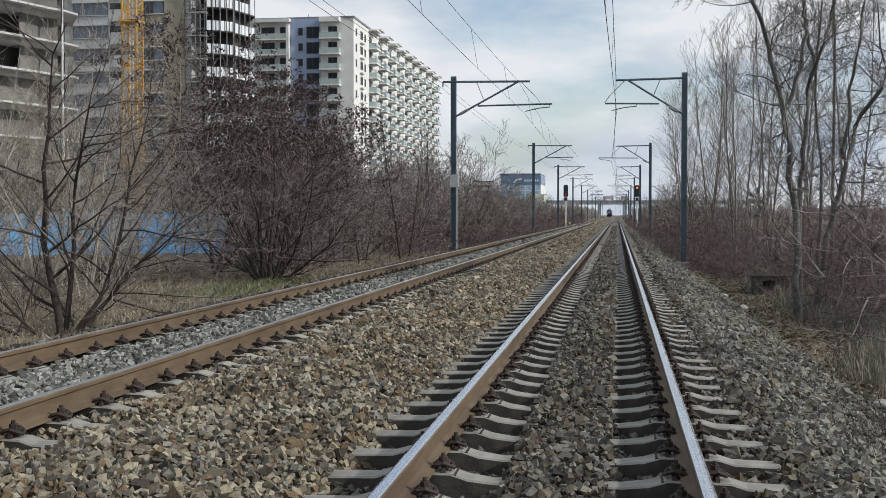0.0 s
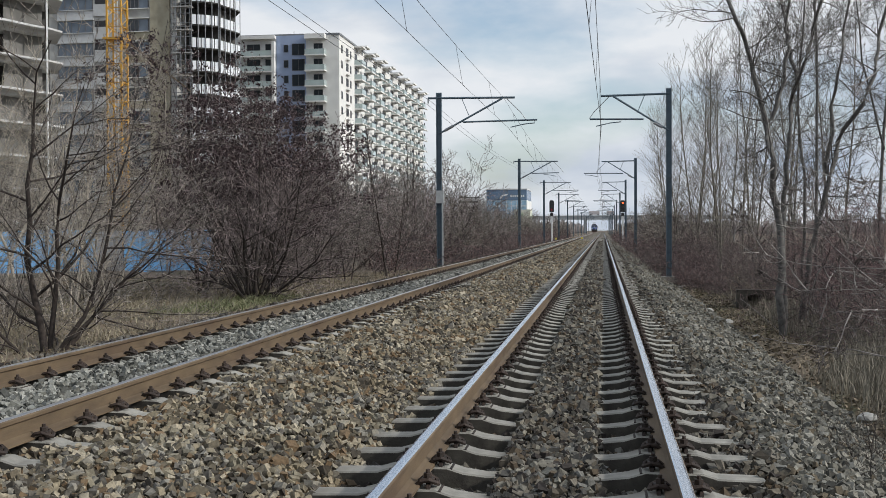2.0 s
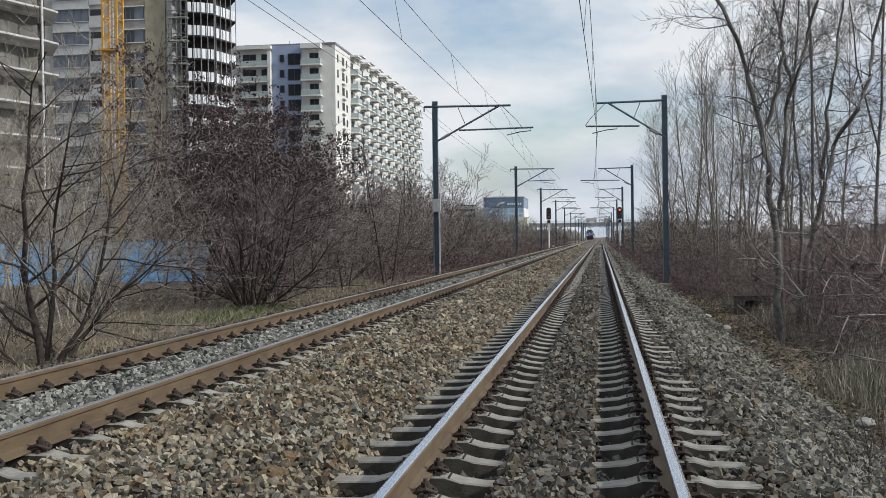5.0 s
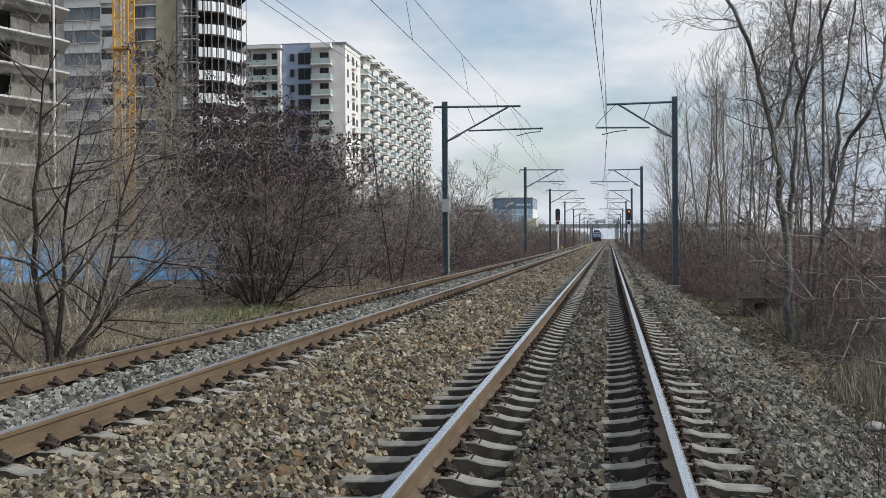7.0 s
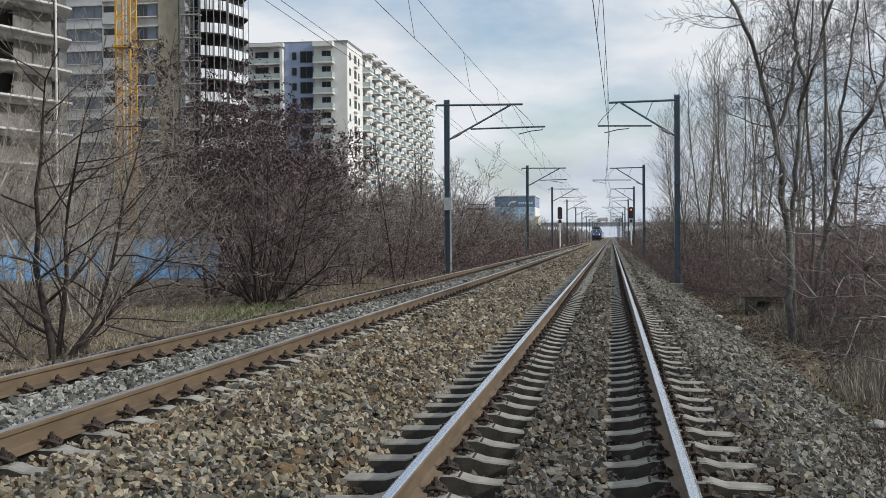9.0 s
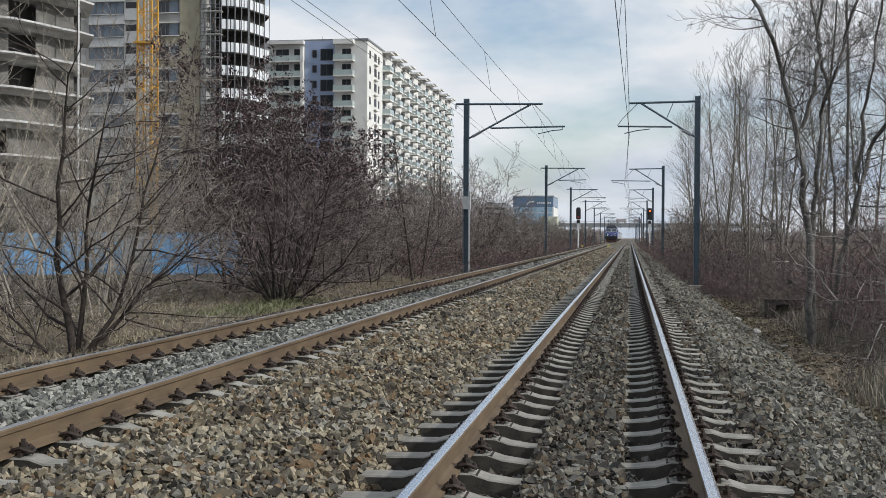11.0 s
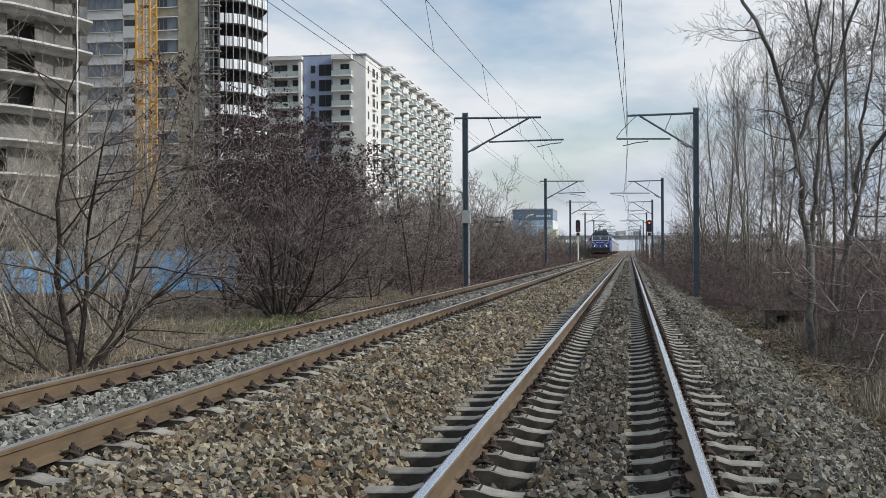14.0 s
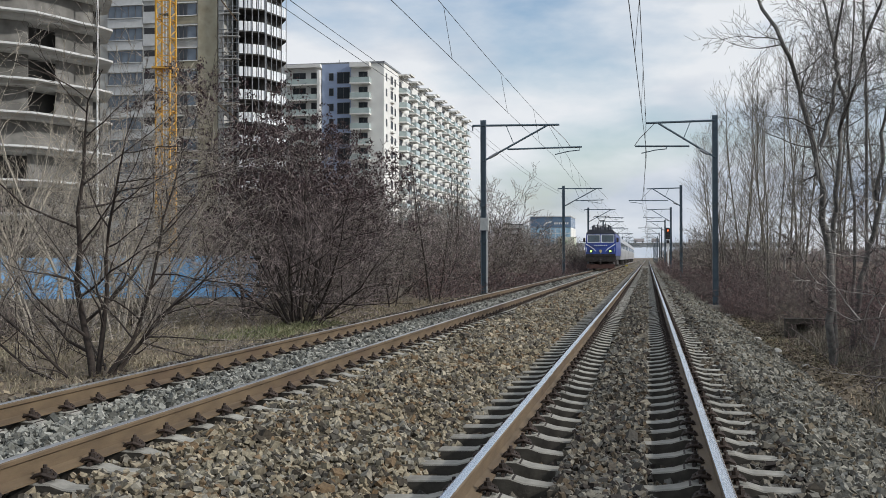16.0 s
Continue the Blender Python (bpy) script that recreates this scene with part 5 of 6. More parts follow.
def plant(name, label, category, seed, stems, spec, wood, twig, group="", split=2, leaves=0, leaf_zone=(0, 99), lean=(0, 0), min_r=0.0, base=0.1):
    """A leafless tree or shrub: stems from one root, side branches and twigs; (height, radius, tilt) for each stem."""
    rng = random.Random(seed)
    out = []
    for hgt, r, tilt in stems:
        w = rng.uniform(0, 2 * math.pi)
        d = Vector((math.cos(w) * math.sin(radians(tilt)) + lean[0], math.sin(w) * math.sin(radians(tilt)) + lean[1], math.cos(radians(tilt))))
        grow(rng, out, Vector((math.cos(w) * base, math.sin(w) * base, -0.25)), d, hgt, r, 0, spec)
    t = thing(name, label, category, group)
    r_big = max(r for _, r, _ in stems) > 0.032
    a, b = MB(), MB()
    for lv, pts, rad in out:
        if lv < split:
            a.tube(pts, [max(q, min_r) for q in rad], (6 if r_big else 4) if lv == 0 else (4 if r_big else 3), caps=False)
        else:
            b.tube(pts, [max(q, min_r) for q in rad], 3, caps=False)
    part("trunk", a, wood, t, smooth=True)
    part("crown", b, twig, t, "fine bare twigs", smooth=True)
    if leaves:
        lf = MB()
        ends = [pts[-1] for lv, pts, rad in out if lv >= split and leaf_zone[0] < pts[-1].z < leaf_zone[1]]
        for k in range(leaves):
            e = rng.choice(ends) + Vector((rng.gauss(0, 0.05), rng.gauss(0, 0.05), rng.gauss(-0.04, 0.05)))
            u = Vector((rng.gauss(0, 1), rng.gauss(0, 1), rng.gauss(0, 1))).normalized()
            w = u.cross(Vector((rng.gauss(0, 1), rng.gauss(0, 1), rng.gauss(0, 1)))).normalized()
            l, s = rng.uniform(0.06, 0.13), rng.uniform(0.016, 0.032)
            n = u.cross(w) * 0.012
            lf.quad([e, e + u * l * 0.5 + w * s + n, e + u * l, e + u * l * 0.5 - w * s + n])
        part("dry_leaves", lf, M_LEAF, t, "shrivelled dark brown leaves")
    return t


BUSH = [(5, 0.11, 0.05, 8, 40, 0.52, 0.55, 0.12), (3, 0.13, 0.04, 7, 42, 0.5, 0.55, 0.12), (2, 0.16, 0.03, 3, 44, 0.55, 0.65, 0.15), (1, 0.16, 0.02, 0, 40, 0.5, 0.6, 0.2)]
BUSH_NEAR = [(7, 0.15, 0.04, 10, 50, 0.52, 0.55, 0.10), (5, 0.15, 0.04, 7, 42, 0.5, 0.52, 0.12), (3, 0.14, 0.03, 4, 44, 0.55, 0.65, 0.12), (2, 0.16, 0.02, 0, 40, 0.5, 0.6, 0.2)]
BUSH_FAR = [(4, 0.10, 0.05, 7, 42, 0.5, 0.6, 0.10), (2, 0.12, 0.04, 7, 42, 0.5, 0.6, 0.12), (1, 0.16, 0.02, 0, 40, 0.5, 0.6, 0.2)]
POPLAR = [(10, 0.04, 0.03, 34, 32, 0.24, 0.42, 0.10), (4, 0.08, 0.08, 9, 34, 0.42, 0.6, 0.15), (2, 0.1, 0.05, 0, 40, 0.5, 0.6, 0.2)]
LIMB = [(9, 0.07, 0.02, 13, 46, 0.42, 0.42, 0.22), (6, 0.11, 0.03, 7, 44, 0.45, 0.5, 0.15), (4, 0.12, 0.03, 6, 44, 0.5, 0.6, 0.15), (2, 0.13, 0.02, 0, 40, 0.5, 0.6, 0.2)]


def limb_tree(label, seed, y, limbs, group, wood=None, dens=2.5, name="bare_tree", low=1.2, twig=(0.8, 2.1), category="tree", fine_wood=None):
    """A tall bare tree from its main limbs, each a run of (x, z) with its first radius, with side branches grown from them."""
    rng = random.Random(seed)
    wood = wood or M_WOOD_G
    out = []
    for run, r0 in limbs:
        pts = [Vector((x, rng.uniform(-0.15, 0.15) * k, z)) for k, (x, z) in enumerate(run)]
        fine = [pts[0]]
        for a, b in zip(pts[:-1], pts[1:]):
            for u in (1 / 3, 2 / 3, 1):
                fine.append(a.lerp(b, u) + Vector((rng.gauss(0, 0.03), rng.gauss(0, 0.03), 0)) * (u < 1))
        n = len(fine) - 1
        out.append((0, fine, [(0.58 if r0 > 0.05 else 0.7) * r0 * (1 - 0.66 * k / n) for k in range(n + 1)]))
        length = sum((b - a).length for a, b in zip(fine[:-1], fine[1:]))
        kids = int(length * dens)
        for c in range(kids):
            u = (c + rng.random()) / kids
            i = min(int(u * n), n - 1)
            q = fine[i].lerp(fine[i + 1], u * n - i)
            if q.z < low:
                continue
            ax = (fine[i + 1] - fine[i]).normalized()
            side = ax.cross(Vector((rng.gauss(0, 1), rng.gauss(0, 1), rng.gauss(0, 1)))).normalized()
            a = radians(rng.uniform(40, 80))
            grow(rng, out, q, ax * math.cos(a) + side * math.sin(a), rng.uniform(*twig), max(r0 * 0.17 * (1 - 0.5 * u), 0.009), 1, LIMB)
    t = thing(name, label, category, group, m=pose(0, y, 0))
    a, b = MB(), MB()
    for lv, pts, rad in out:
        (a if lv < 2 else b).tube(pts, [max(q, 0.0035) for q in rad], (8, 5, 3, 3)[lv], caps=False)
    part("trunk", a, wood, t, smooth=True)
    part("crown", b, fine_wood or wood, t, "fine bare twigs", smooth=True)
    return t


def g(x, y):
    return ground_z(x, y)


def make_left_plants():
    grp = "bare shrubs beside the railway"
    rng = random.Random(21)
    # pale many-stemmed small tree near the far track
    t = plant("bare_tree", "small pale leafless tree with several stems beside the track", "tree", 3,
              [(5.0, 0.060, 4), (4.7, 0.046, 14), (4.3, 0.042, 24), (3.9, 0.038, 36), (3.2, 0.034, 50), (2.9, 0.032, 64), (3.0, 0.032, 60), (2.6, 0.03, 70)],
              [(9, 0.14, 0.03, 13, 52, 0.50, 0.5, 0.08), (6, 0.14, 0.04, 8, 42, 0.48, 0.5, 0.12), (4, 0.16, 0.03, 4, 42, 0.5, 0.6, 0.12), (2, 0.16, 0.02, 0, 40, 0.5, 0.6, 0.2)],
              M_WOOD_D, M_WOOD_B, base=0.05, min_r=0.0032)
    t.matrix_basis = pose(-7.80, 15.45, g(-7.80, 15.45))
    # pale young trees behind it
    w = plant("bare_tree", "pale grey leafless young tree with upright limbs", "tree", 5, [(7.2, 0.042, 5), (6.6, 0.038, 12), (6.0, 0.035, 20), (5.0, 0.03, 30), (4.4, 0.028, 42)],
              [(9, 0.10, 0.03, 10, 40, 0.42, 0.5, 0.12), (6, 0.13, 0.03, 5, 40, 0.45, 0.6, 0.15), (3, 0.15, 0.02, 0, 40, 0.5, 0.6, 0.2)], M_WOOD_L, M_WOOD_L, "pale young trees", base=0.2, min_r=0.0055)
    w.matrix_basis = pose(-13.2, 25.0, g(-13.2, 25.0))
    for x, y, q, a in ((-16.4, 27.5, 1.05, 70), (-11.9, 26.5, 0.85, 160), (-12.6, 22.4, 0.9, 200), (-15.2, 24.0, 0.95, 20), (-10.6, 21.8, 0.72, 100), (-18.5, 31.0, 1.1, 260), (-14.8, 31.0, 1.0, 310),
                       (-7.9, 66.0, 0.5, 40), (-8.2, 74.0, 0.55, 150), (-8.0, 86.0, 0.5, 230), (-8.4, 58.0, 0.5, 300)):
        copy_thing(w, Matrix()).matrix_basis = pose(x, y, g(x, y), 0, 0, a) @ Matrix.Diagonal((q, q, q, 1))
    # dark purple-brown shrub with some leaves left
    b = plant("large_shrub", "dense purple-brown leafless shrub with many stems", "shrub", 7,
              [(4.9 * q, 0.052, a) for q, a in ((1.0, 6), (1.05, 14), (1.0, 20), (0.95, 26), (1.0, 32), (0.9, 38), (0.9, 44), (0.8, 50), (0.85, 30), (0.95, 18), (0.7, 58), (0.75, 54), (0.6, 64), (1.05, 10), (0.9, 24))],
              BUSH_NEAR, M_WOOD_D, M_WOOD_P, leaves=5200, leaf_zone=(3.3, 9), base=0.12, min_r=0.0042)
    b.matrix_basis = pose(-8.55, 27.8, g(-8.55, 27.8))
    v = plant("leafy_vine_tree", "thin dark tree hung with shrivelled brown leaves", "tree", 14,
              [(6.8, 0.06, 2), (6.2, 0.05, 5), (5.4, 0.05, 14), (4.6, 0.04, 28)], BUSH_NEAR, M_WOOD_D, M_WOOD_P, leaves=10000, leaf_zone=(2.6, 12), min_r=0.004)
    v.matrix_basis = pose(-11.3, 31.0, g(-11.3, 31.0))
    copy_thing(v, Matrix()).matrix_basis = pose(-10.6, 33.8, g(-10.6, 33.8), 0, 0, 140) @ Matrix.Diagonal((0.8, 0.8, 0.8, 1))
    copy_thing(v, Matrix()).matrix_basis = pose(-9.5, 33.0, g(-9.5, 33.0), 0, 0, 250) @ Matrix.Diagonal((0.85, 0.85, 0.62, 1))
    kinds = []
    for s in range(3):
        k = plant("shrub", "tangled brown leafless shrub", "shrub", 30 + s,
                  [(3.6 * rng.uniform(0.7, 1.15), 0.03, rng.uniform(4, 50)) for _ in range(11)], BUSH, M_WOOD_D, (M_WOOD_B, M_WOOD_P, M_WOOD_B)[s], grp, base=0.3, min_r=0.0055)
        kinds.append(k)
    spots = []
    for y in (33, 36, 39.5, 43, 47.5, 52, 56, 61, 66, 72, 79, 87):
        spots.append((-8.7 + rng.uniform(-0.9, 0.5) - (0.8 if y < 44 else 0), y, rng.uniform(0.75, 1.0)))
    for y in (36, 41, 47, 54, 60, 70, 80):
        spots.append((-12.2 + rng.uniform(-1.2, 1.2), y, rng.uniform(1.05, 1.4)))
    for x, y, s in ((-15.0, 46, 1.2), (-15.8, 51, 1.3), (-12.5, 26.5, 0.3), (-14, 23, 0.28), (-17, 29, 0.3), (-10.6, 19.5, 0.25),
                    (-20.5, 56, 1.4), (-25, 57, 1.5), (-29, 54, 1.5), (-17, 60, 1.4), (-33, 52, 1.4),
                    (-9.4, 68, 1.5), (-10.6, 73, 1.5)):
        spots.append((x, y, s))
    for i, (x, y, s) in enumerate(spots):
        k = kinds[i % 3]
        m = pose(x, y, g(x, y), 0, 0, rng.uniform(0, 360)) @ Matrix.Diagonal((s * 1.1, s * 1.1, s, 1))
        if i < 3:
            k.matrix_basis = m
        else:
            c = copy_thing(k, m)
            c.matrix_basis = m
    far = plant("shrub", "distant brown leafless shrub along the line", "shrub", 50, [(4.2, 0.04, a) for a in (5, 15, 25, 33, 40, 46, 20)], BUSH_FAR, M_WOOD_D, M_WOOD_B, grp, min_r=0.011, base=0.3)
    far.matrix_basis = pose(-9, 95, -0.5)
    for k in range(26):
        y = 98 + k * 7.5
        x = -9.2 + rng.uniform(-1.3, 1.0)
        s = rng.uniform(0.65, 1.0)
        copy_thing(far, Matrix()).matrix_basis = pose(x, y, -0.6, 0, 0, rng.uniform(0, 360)) @ Matrix.Diagonal((s, s, s, 1))
    for k in range(12):
        y, x, s = 90 + k * 13, -14 + rng.uniform(-3, 2), rng.uniform(0.85, 1.15)
        copy_thing(far, Matrix()).matrix_basis = pose(x, y, -0.6, 0, 0, rng.uniform(0, 360)) @ Matrix.Diagonal((s, s, s, 1))
    for k in range(30):
        y = 62 + k * 7.5
        s = rng.uniform(0.6, 0.95)
        copy_thing(far, Matrix()).matrix_basis = pose(5.2 + rng.uniform(-0.7, 0.9), y, -0.6, 0, 0, rng.uniform(0, 360)) @ Matrix.Diagonal((s, s, s, 1))
    # slender trees in the hedge
    p = plant("slender_tree", "slender young leafless tree in the hedge", "tree", 61, [(6.2, 0.045, 4), (4.8, 0.03, 10)],
              [(8, 0.05, 0.03, 16, 40, 0.3, 0.4, 0.25), (4, 0.09, 0.05, 6, 40, 0.45, 0.55, 0.2), (2, 0.1, 0.03, 0, 40, 0.5, 0.6, 0.2)], M_WOOD_D, M_WOOD_B, "slender trees in the hedge")
    p.matrix_basis = pose(-7.6, 41.5, g(-7.6, 41.5))
    for x, y, s in ((-9.5, 57, 1.15), (-8.6, 51, 0.8), (-10.2, 62, 1.2), (-9.6, 50, 1.05), (-8.2, 37, 0.75), (-17.9, 45, 0.75), (-22.5, 42, 0.9), (-20.5, 55, 1.3), (-24, 53, 1.3), (-27, 51, 1.3)):
        copy_thing(p, Matrix()).matrix_basis = pose(x, y, g(x, y), 0, 0, rng.uniform(0, 360)) @ Matrix.Diagonal((s, s, s, 1))


def make_right_plants():
    rng = random.Random(77)
    tg = "tall bare trees"
    limb_tree("tall grey leafless tree with forked limbs", 91, 24.0, [
        ([(4.06, -1.1), (4.02, 0.4), (3.94, 1.72), (3.82, 2.65), (3.79, 3.45), (3.61, 4.25), (3.39, 5.06), (3.1, 5.6), (2.6, 7.0), (2.3, 8.6)], 0.145),
        ([(3.81, 3.55), (4.06, 4.31), (4.19, 5.03), (4.13, 5.43), (4.25, 7.0), (4.4, 8.8)], 0.085),
        ([(3.72, 3.9), (3.3, 4.12), (2.95, 4.18)], 0.035)], tg)
    limb_tree("tall grey leafless tree with a forked trunk", 95, 25.0, [
        ([(4.24, -1.1), (4.2, 0.5), (4.26, 2.01), (4.33, 2.98), (4.44, 4.01), (4.55, 4.77), (4.82, 5.58), (5.2, 7.0), (5.6, 8.8)], 0.115),
        ([(4.50, 4.45), (4.35, 5.19), (4.26, 5.6), (3.95, 7.2), (3.8, 9.0)], 0.08)], tg)
    limb_tree("tall grey leafless tree with a leaning limb", 99, 26.0, [
        ([(4.75, -1.1), (4.9, 0.4), (5.07, 1.46), (5.29, 2.31), (5.6, 3.24), (5.99, 4.01), (6.3, 5.0), (6.51, 5.7), (6.9, 7.2), (7.2, 8.8)], 0.125),
        ([(5.31, 2.5), (5.35, 3.1), (5.44, 4.03), (5.55, 5.02), (5.69, 5.73), (5.8, 7.4), (5.9, 9.2)], 0.085)], tg)
    limb_tree("slim grey leafless tree", 102, 27.0, [
        ([(4.95, -1.1), (5.0, 1.0), (4.97, 2.51), (4.91, 3.7), (4.88, 4.6), (4.95, 6.2), (5.1, 8.5)], 0.075)], tg)
    limb_tree("slim grey leafless tree", 103, 30.0, [
        ([(5.75, -1.0), (5.8, 2.0), (5.85, 5.0), (5.8, 8.0), (5.9, 10.5)], 0.09)], tg)
    limb_tree("slim grey leafless tree", 104, 33.0, [
        ([(8.0, -0.8), (8.1, 2.0), (8.3, 5.0), (8.3, 8.0), (8.5, 11)], 0.10),
        ([(8.2, 3.5), (7.6, 6.0), (7.3, 9.0)], 0.06)], tg)
    pop = plant("poplar", "slim leafless poplar with upright branches", "tree", 101, [(12.0, 0.062, 2)], POPLAR, M_POPLAR, M_POPLAR, "row of bare poplars", base=0.0, split=1, min_r=0.0052)
    pop.matrix_basis = pose(6.9, 52, g(6.9, 52))
    for x, y, s in ((4.9, 57, 0.95), (5.8, 54, 1.02), (4.6, 63, 0.92), (6.6, 58, 1.05), (5.6, 66, 1.1), (7.4, 55, 1.0), (4.6, 70, 0.9), (6.2, 73, 1.1), (5.1, 80, 1.0),
                    (6.6, 48, 1.0), (7.8, 62, 1.1), (8.4, 50, 1.0), (9.2, 46, 0.95), (5.0, 46, 0.8), (5.5, 90, 1.1), (5.2, 104, 1.0),
                    (5.3, 60, 0.85), (6.0, 61, 1.0), (7.1, 66, 1.1), (5.0, 75, 0.95), (7.6, 44, 0.85), (10.5, 50, 1.0), (9.5, 58, 1.1)):
        copy_thing(pop, Matrix()).matrix_basis = pose(x, y, g(x, y), 0, 0, rng.uniform(0, 360)) @ Matrix.Diagonal((s, s, s * (0.84 + 0.035 * (x - 4)), 1))
    br = []
    for q in range(2):
        k = plant("bramble", ("low tangle of red-brown bramble stems", "low tangle of dark brown stems")[q], "shrub", 120 + q,
                  [(2.7 * rng.uniform(0.6, 1.2), 0.012, rng.uniform(15, 78)) for _ in range(17)],
                  [(5, 0.22, 0.0, 7, 50, 0.5, 0.6, 0.12), (3, 0.24, 0.0, 6, 52, 0.5, 0.6, 0.12), (1, 0.18, 0.0, 0, 40, 0.5, 0.6, 0.2)],
                  M_WOOD_R if q == 0 else M_WOOD_T, M_WOOD_R if q == 0 else M_WOOD_T, "brambles on the bank", base=0.5, min_r=0.0035)
        br.append(k)
    spots = []
    for y in (13.0, 15, 17.5, 20, 22.5, 25, 28, 31, 34, 38, 42, 47, 52, 58, 64, 71, 79, 88):
        for off in (4.3, 6.0, 8.0):
            if (off < 5 and y < 50) or (off < 7 and y < 34):
                continue
            spots.append((off + rng.uniform(-0.5, 0.6), y + rng.uniform(-0.8, 0.8), rng.uniform(0.75, 1.25) * (1.0 if y > 24 else 0.75)))
    for i, (x, y, s) in enumerate(spots):
        m = pose(x, y, g(x, y), 0, 0, rng.uniform(0, 360)) @ Matrix.Diagonal((s, s, s, 1))
        if i < 2:
            br[i].matrix_basis = m
        else:
            copy_thing(br[rng.randrange(2)], Matrix()).matrix_basis = m
    for k in range(22):
        y = 37 + k * 2.6
        q = rng.uniform(0.4, 0.75)
        bx = (6.1 if y < 46 else 4.1) + rng.uniform(-0.3, 0.7)
        copy_thing(br[k % 2], Matrix()).matrix_basis = pose(bx, y, g(bx, y) - 0.1, 0, 0, rng.uniform(0, 360)) @ Matrix.Diagonal((q * 1.3, q * 1.3, q, 1))
    for bx, y, q in ((6.2, 20.5, 0.7), (6.9, 22.0, 0.85), (6.6, 25.5, 0.85), (7.3, 27.5, 1.0), (6.6, 28.5, 0.8),
                     (7.0, 31.0, 0.95), (6.6, 34.8, 0.85), (7.4, 35.0, 1.1), (5.9, 17.0, 0.5), (5.4, 14.2, 0.4)):
        copy_thing(br[0 if (bx * 10) % 3 < 1.6 else 1], Matrix()).matrix_basis = pose(bx, y, g(bx, y) - 0.1, 0, 0, rng.uniform(0, 360)) @ Matrix.Diagonal((q * 1.15, q * 1.15, q, 1))
    for bx, y, q in ((6.1, 20.0, 0.7), (6.3, 22.4, 0.85), (6.6, 23.2, 1.0), (6.5, 24.8, 0.95), (7.0, 24.2, 1.1)):
        copy_thing(br[0], Matrix()).matrix_basis = pose(bx, y, g(bx, y) - 0.1, 0, 0, rng.uniform(0, 360)) @ Matrix.Diagonal((q, q, q * 1.05, 1))
    for k in range(14):
        bx, y, q = 4.05 + rng.uniform(-0.25, 0.7), 42 + 1.0 * k, rng.uniform(0.32, 0.5)
        copy_thing(br[k % 2], Matrix()).matrix_basis = pose(bx, y, g(bx, y) - 0.1, 0, 0, rng.uniform(0, 360)) @ Matrix.Diagonal((q, q, q * 1.1, 1))
    for bx, y, q in ((5.1, 20.8, 0.34), (5.0, 22.6, 0.38), (5.5, 23.8, 0.45), (5.2, 25.6, 0.42), (5.7, 27.0, 0.5), (5.6, 19.4, 0.36), (6.0, 30.0, 0.5)):
        copy_thing(br[0 if y > 22 else 1], Matrix()).matrix_basis = pose(bx, y, g(bx, y) - 0.05, 0, 0, rng.uniform(0, 360)) @ Matrix.Diagonal((q, q, q * 1.5, 1))
    # low brush close to both tracks further down the line
    fb = plant("bramble", "low dark brush close to the track", "shrub", 133, [(2.0 * rng.uniform(0.6, 1.2), 0.016, rng.uniform(10, 75)) for _ in range(13)],
               [(4, 0.2, 0.0, 7, 50, 0.5, 0.6, 0.1), (2, 0.22, 0.0, 5, 50, 0.5, 0.6, 0.1), (1, 0.18, 0.0, 0, 40, 0.5, 0.6, 0.2)], M_WOOD_T, M_WOOD_R, "brambles on the bank", base=0.5, min_r=0.009)
    fb.matrix_basis = pose(3.6, 50, g(3.6, 50))
    for k in range(60):
        y = 52 + 3.3 * k + rng.uniform(-1, 1)
        bx = 3.55 + rng.uniform(-0.25, 0.7)
        q = rng.uniform(0.6, 1.15) * min(1.0, 0.55 + (y - 50) / 90)
        copy_thing(fb, Matrix()).matrix_basis = pose(bx, y, g(bx, min(y, 120)) - 0.05, 0, 0, rng.uniform(0, 360)) @ Matrix.Diagonal((q * 1.2, q * 1.2, q, 1))
    for bx, y, q in ((3.75, 43.4, 0.5), (3.95, 44.6, 0.6), (3.55, 45.2, 0.42), (3.9, 47.0, 0.6), (4.2, 41.6, 0.5), (4.5, 39.6, 0.5)):
        copy_thing(fb, Matrix()).matrix_basis = pose(bx, y, g(bx, y) - 0.05, 0, 0, rng.uniform(0, 360)) @ Matrix.Diagonal((q, q, q * 1.1, 1))
    for k in range(66):
        y = 43 + 3.2 * k + rng.uniform(-1, 1)
        bx = -8.3 + rng.uniform(-0.6, 0.6)
        q = rng.uniform(0.6, 1.1)
        copy_thing(fb, Matrix()).matrix_basis = pose(bx, y, g(bx, min(y, 120)) - 0.05, 0, 0, rng.uniform(0, 360)) @ Matrix.Diagonal((q * 1.2, q * 1.2, q, 1))
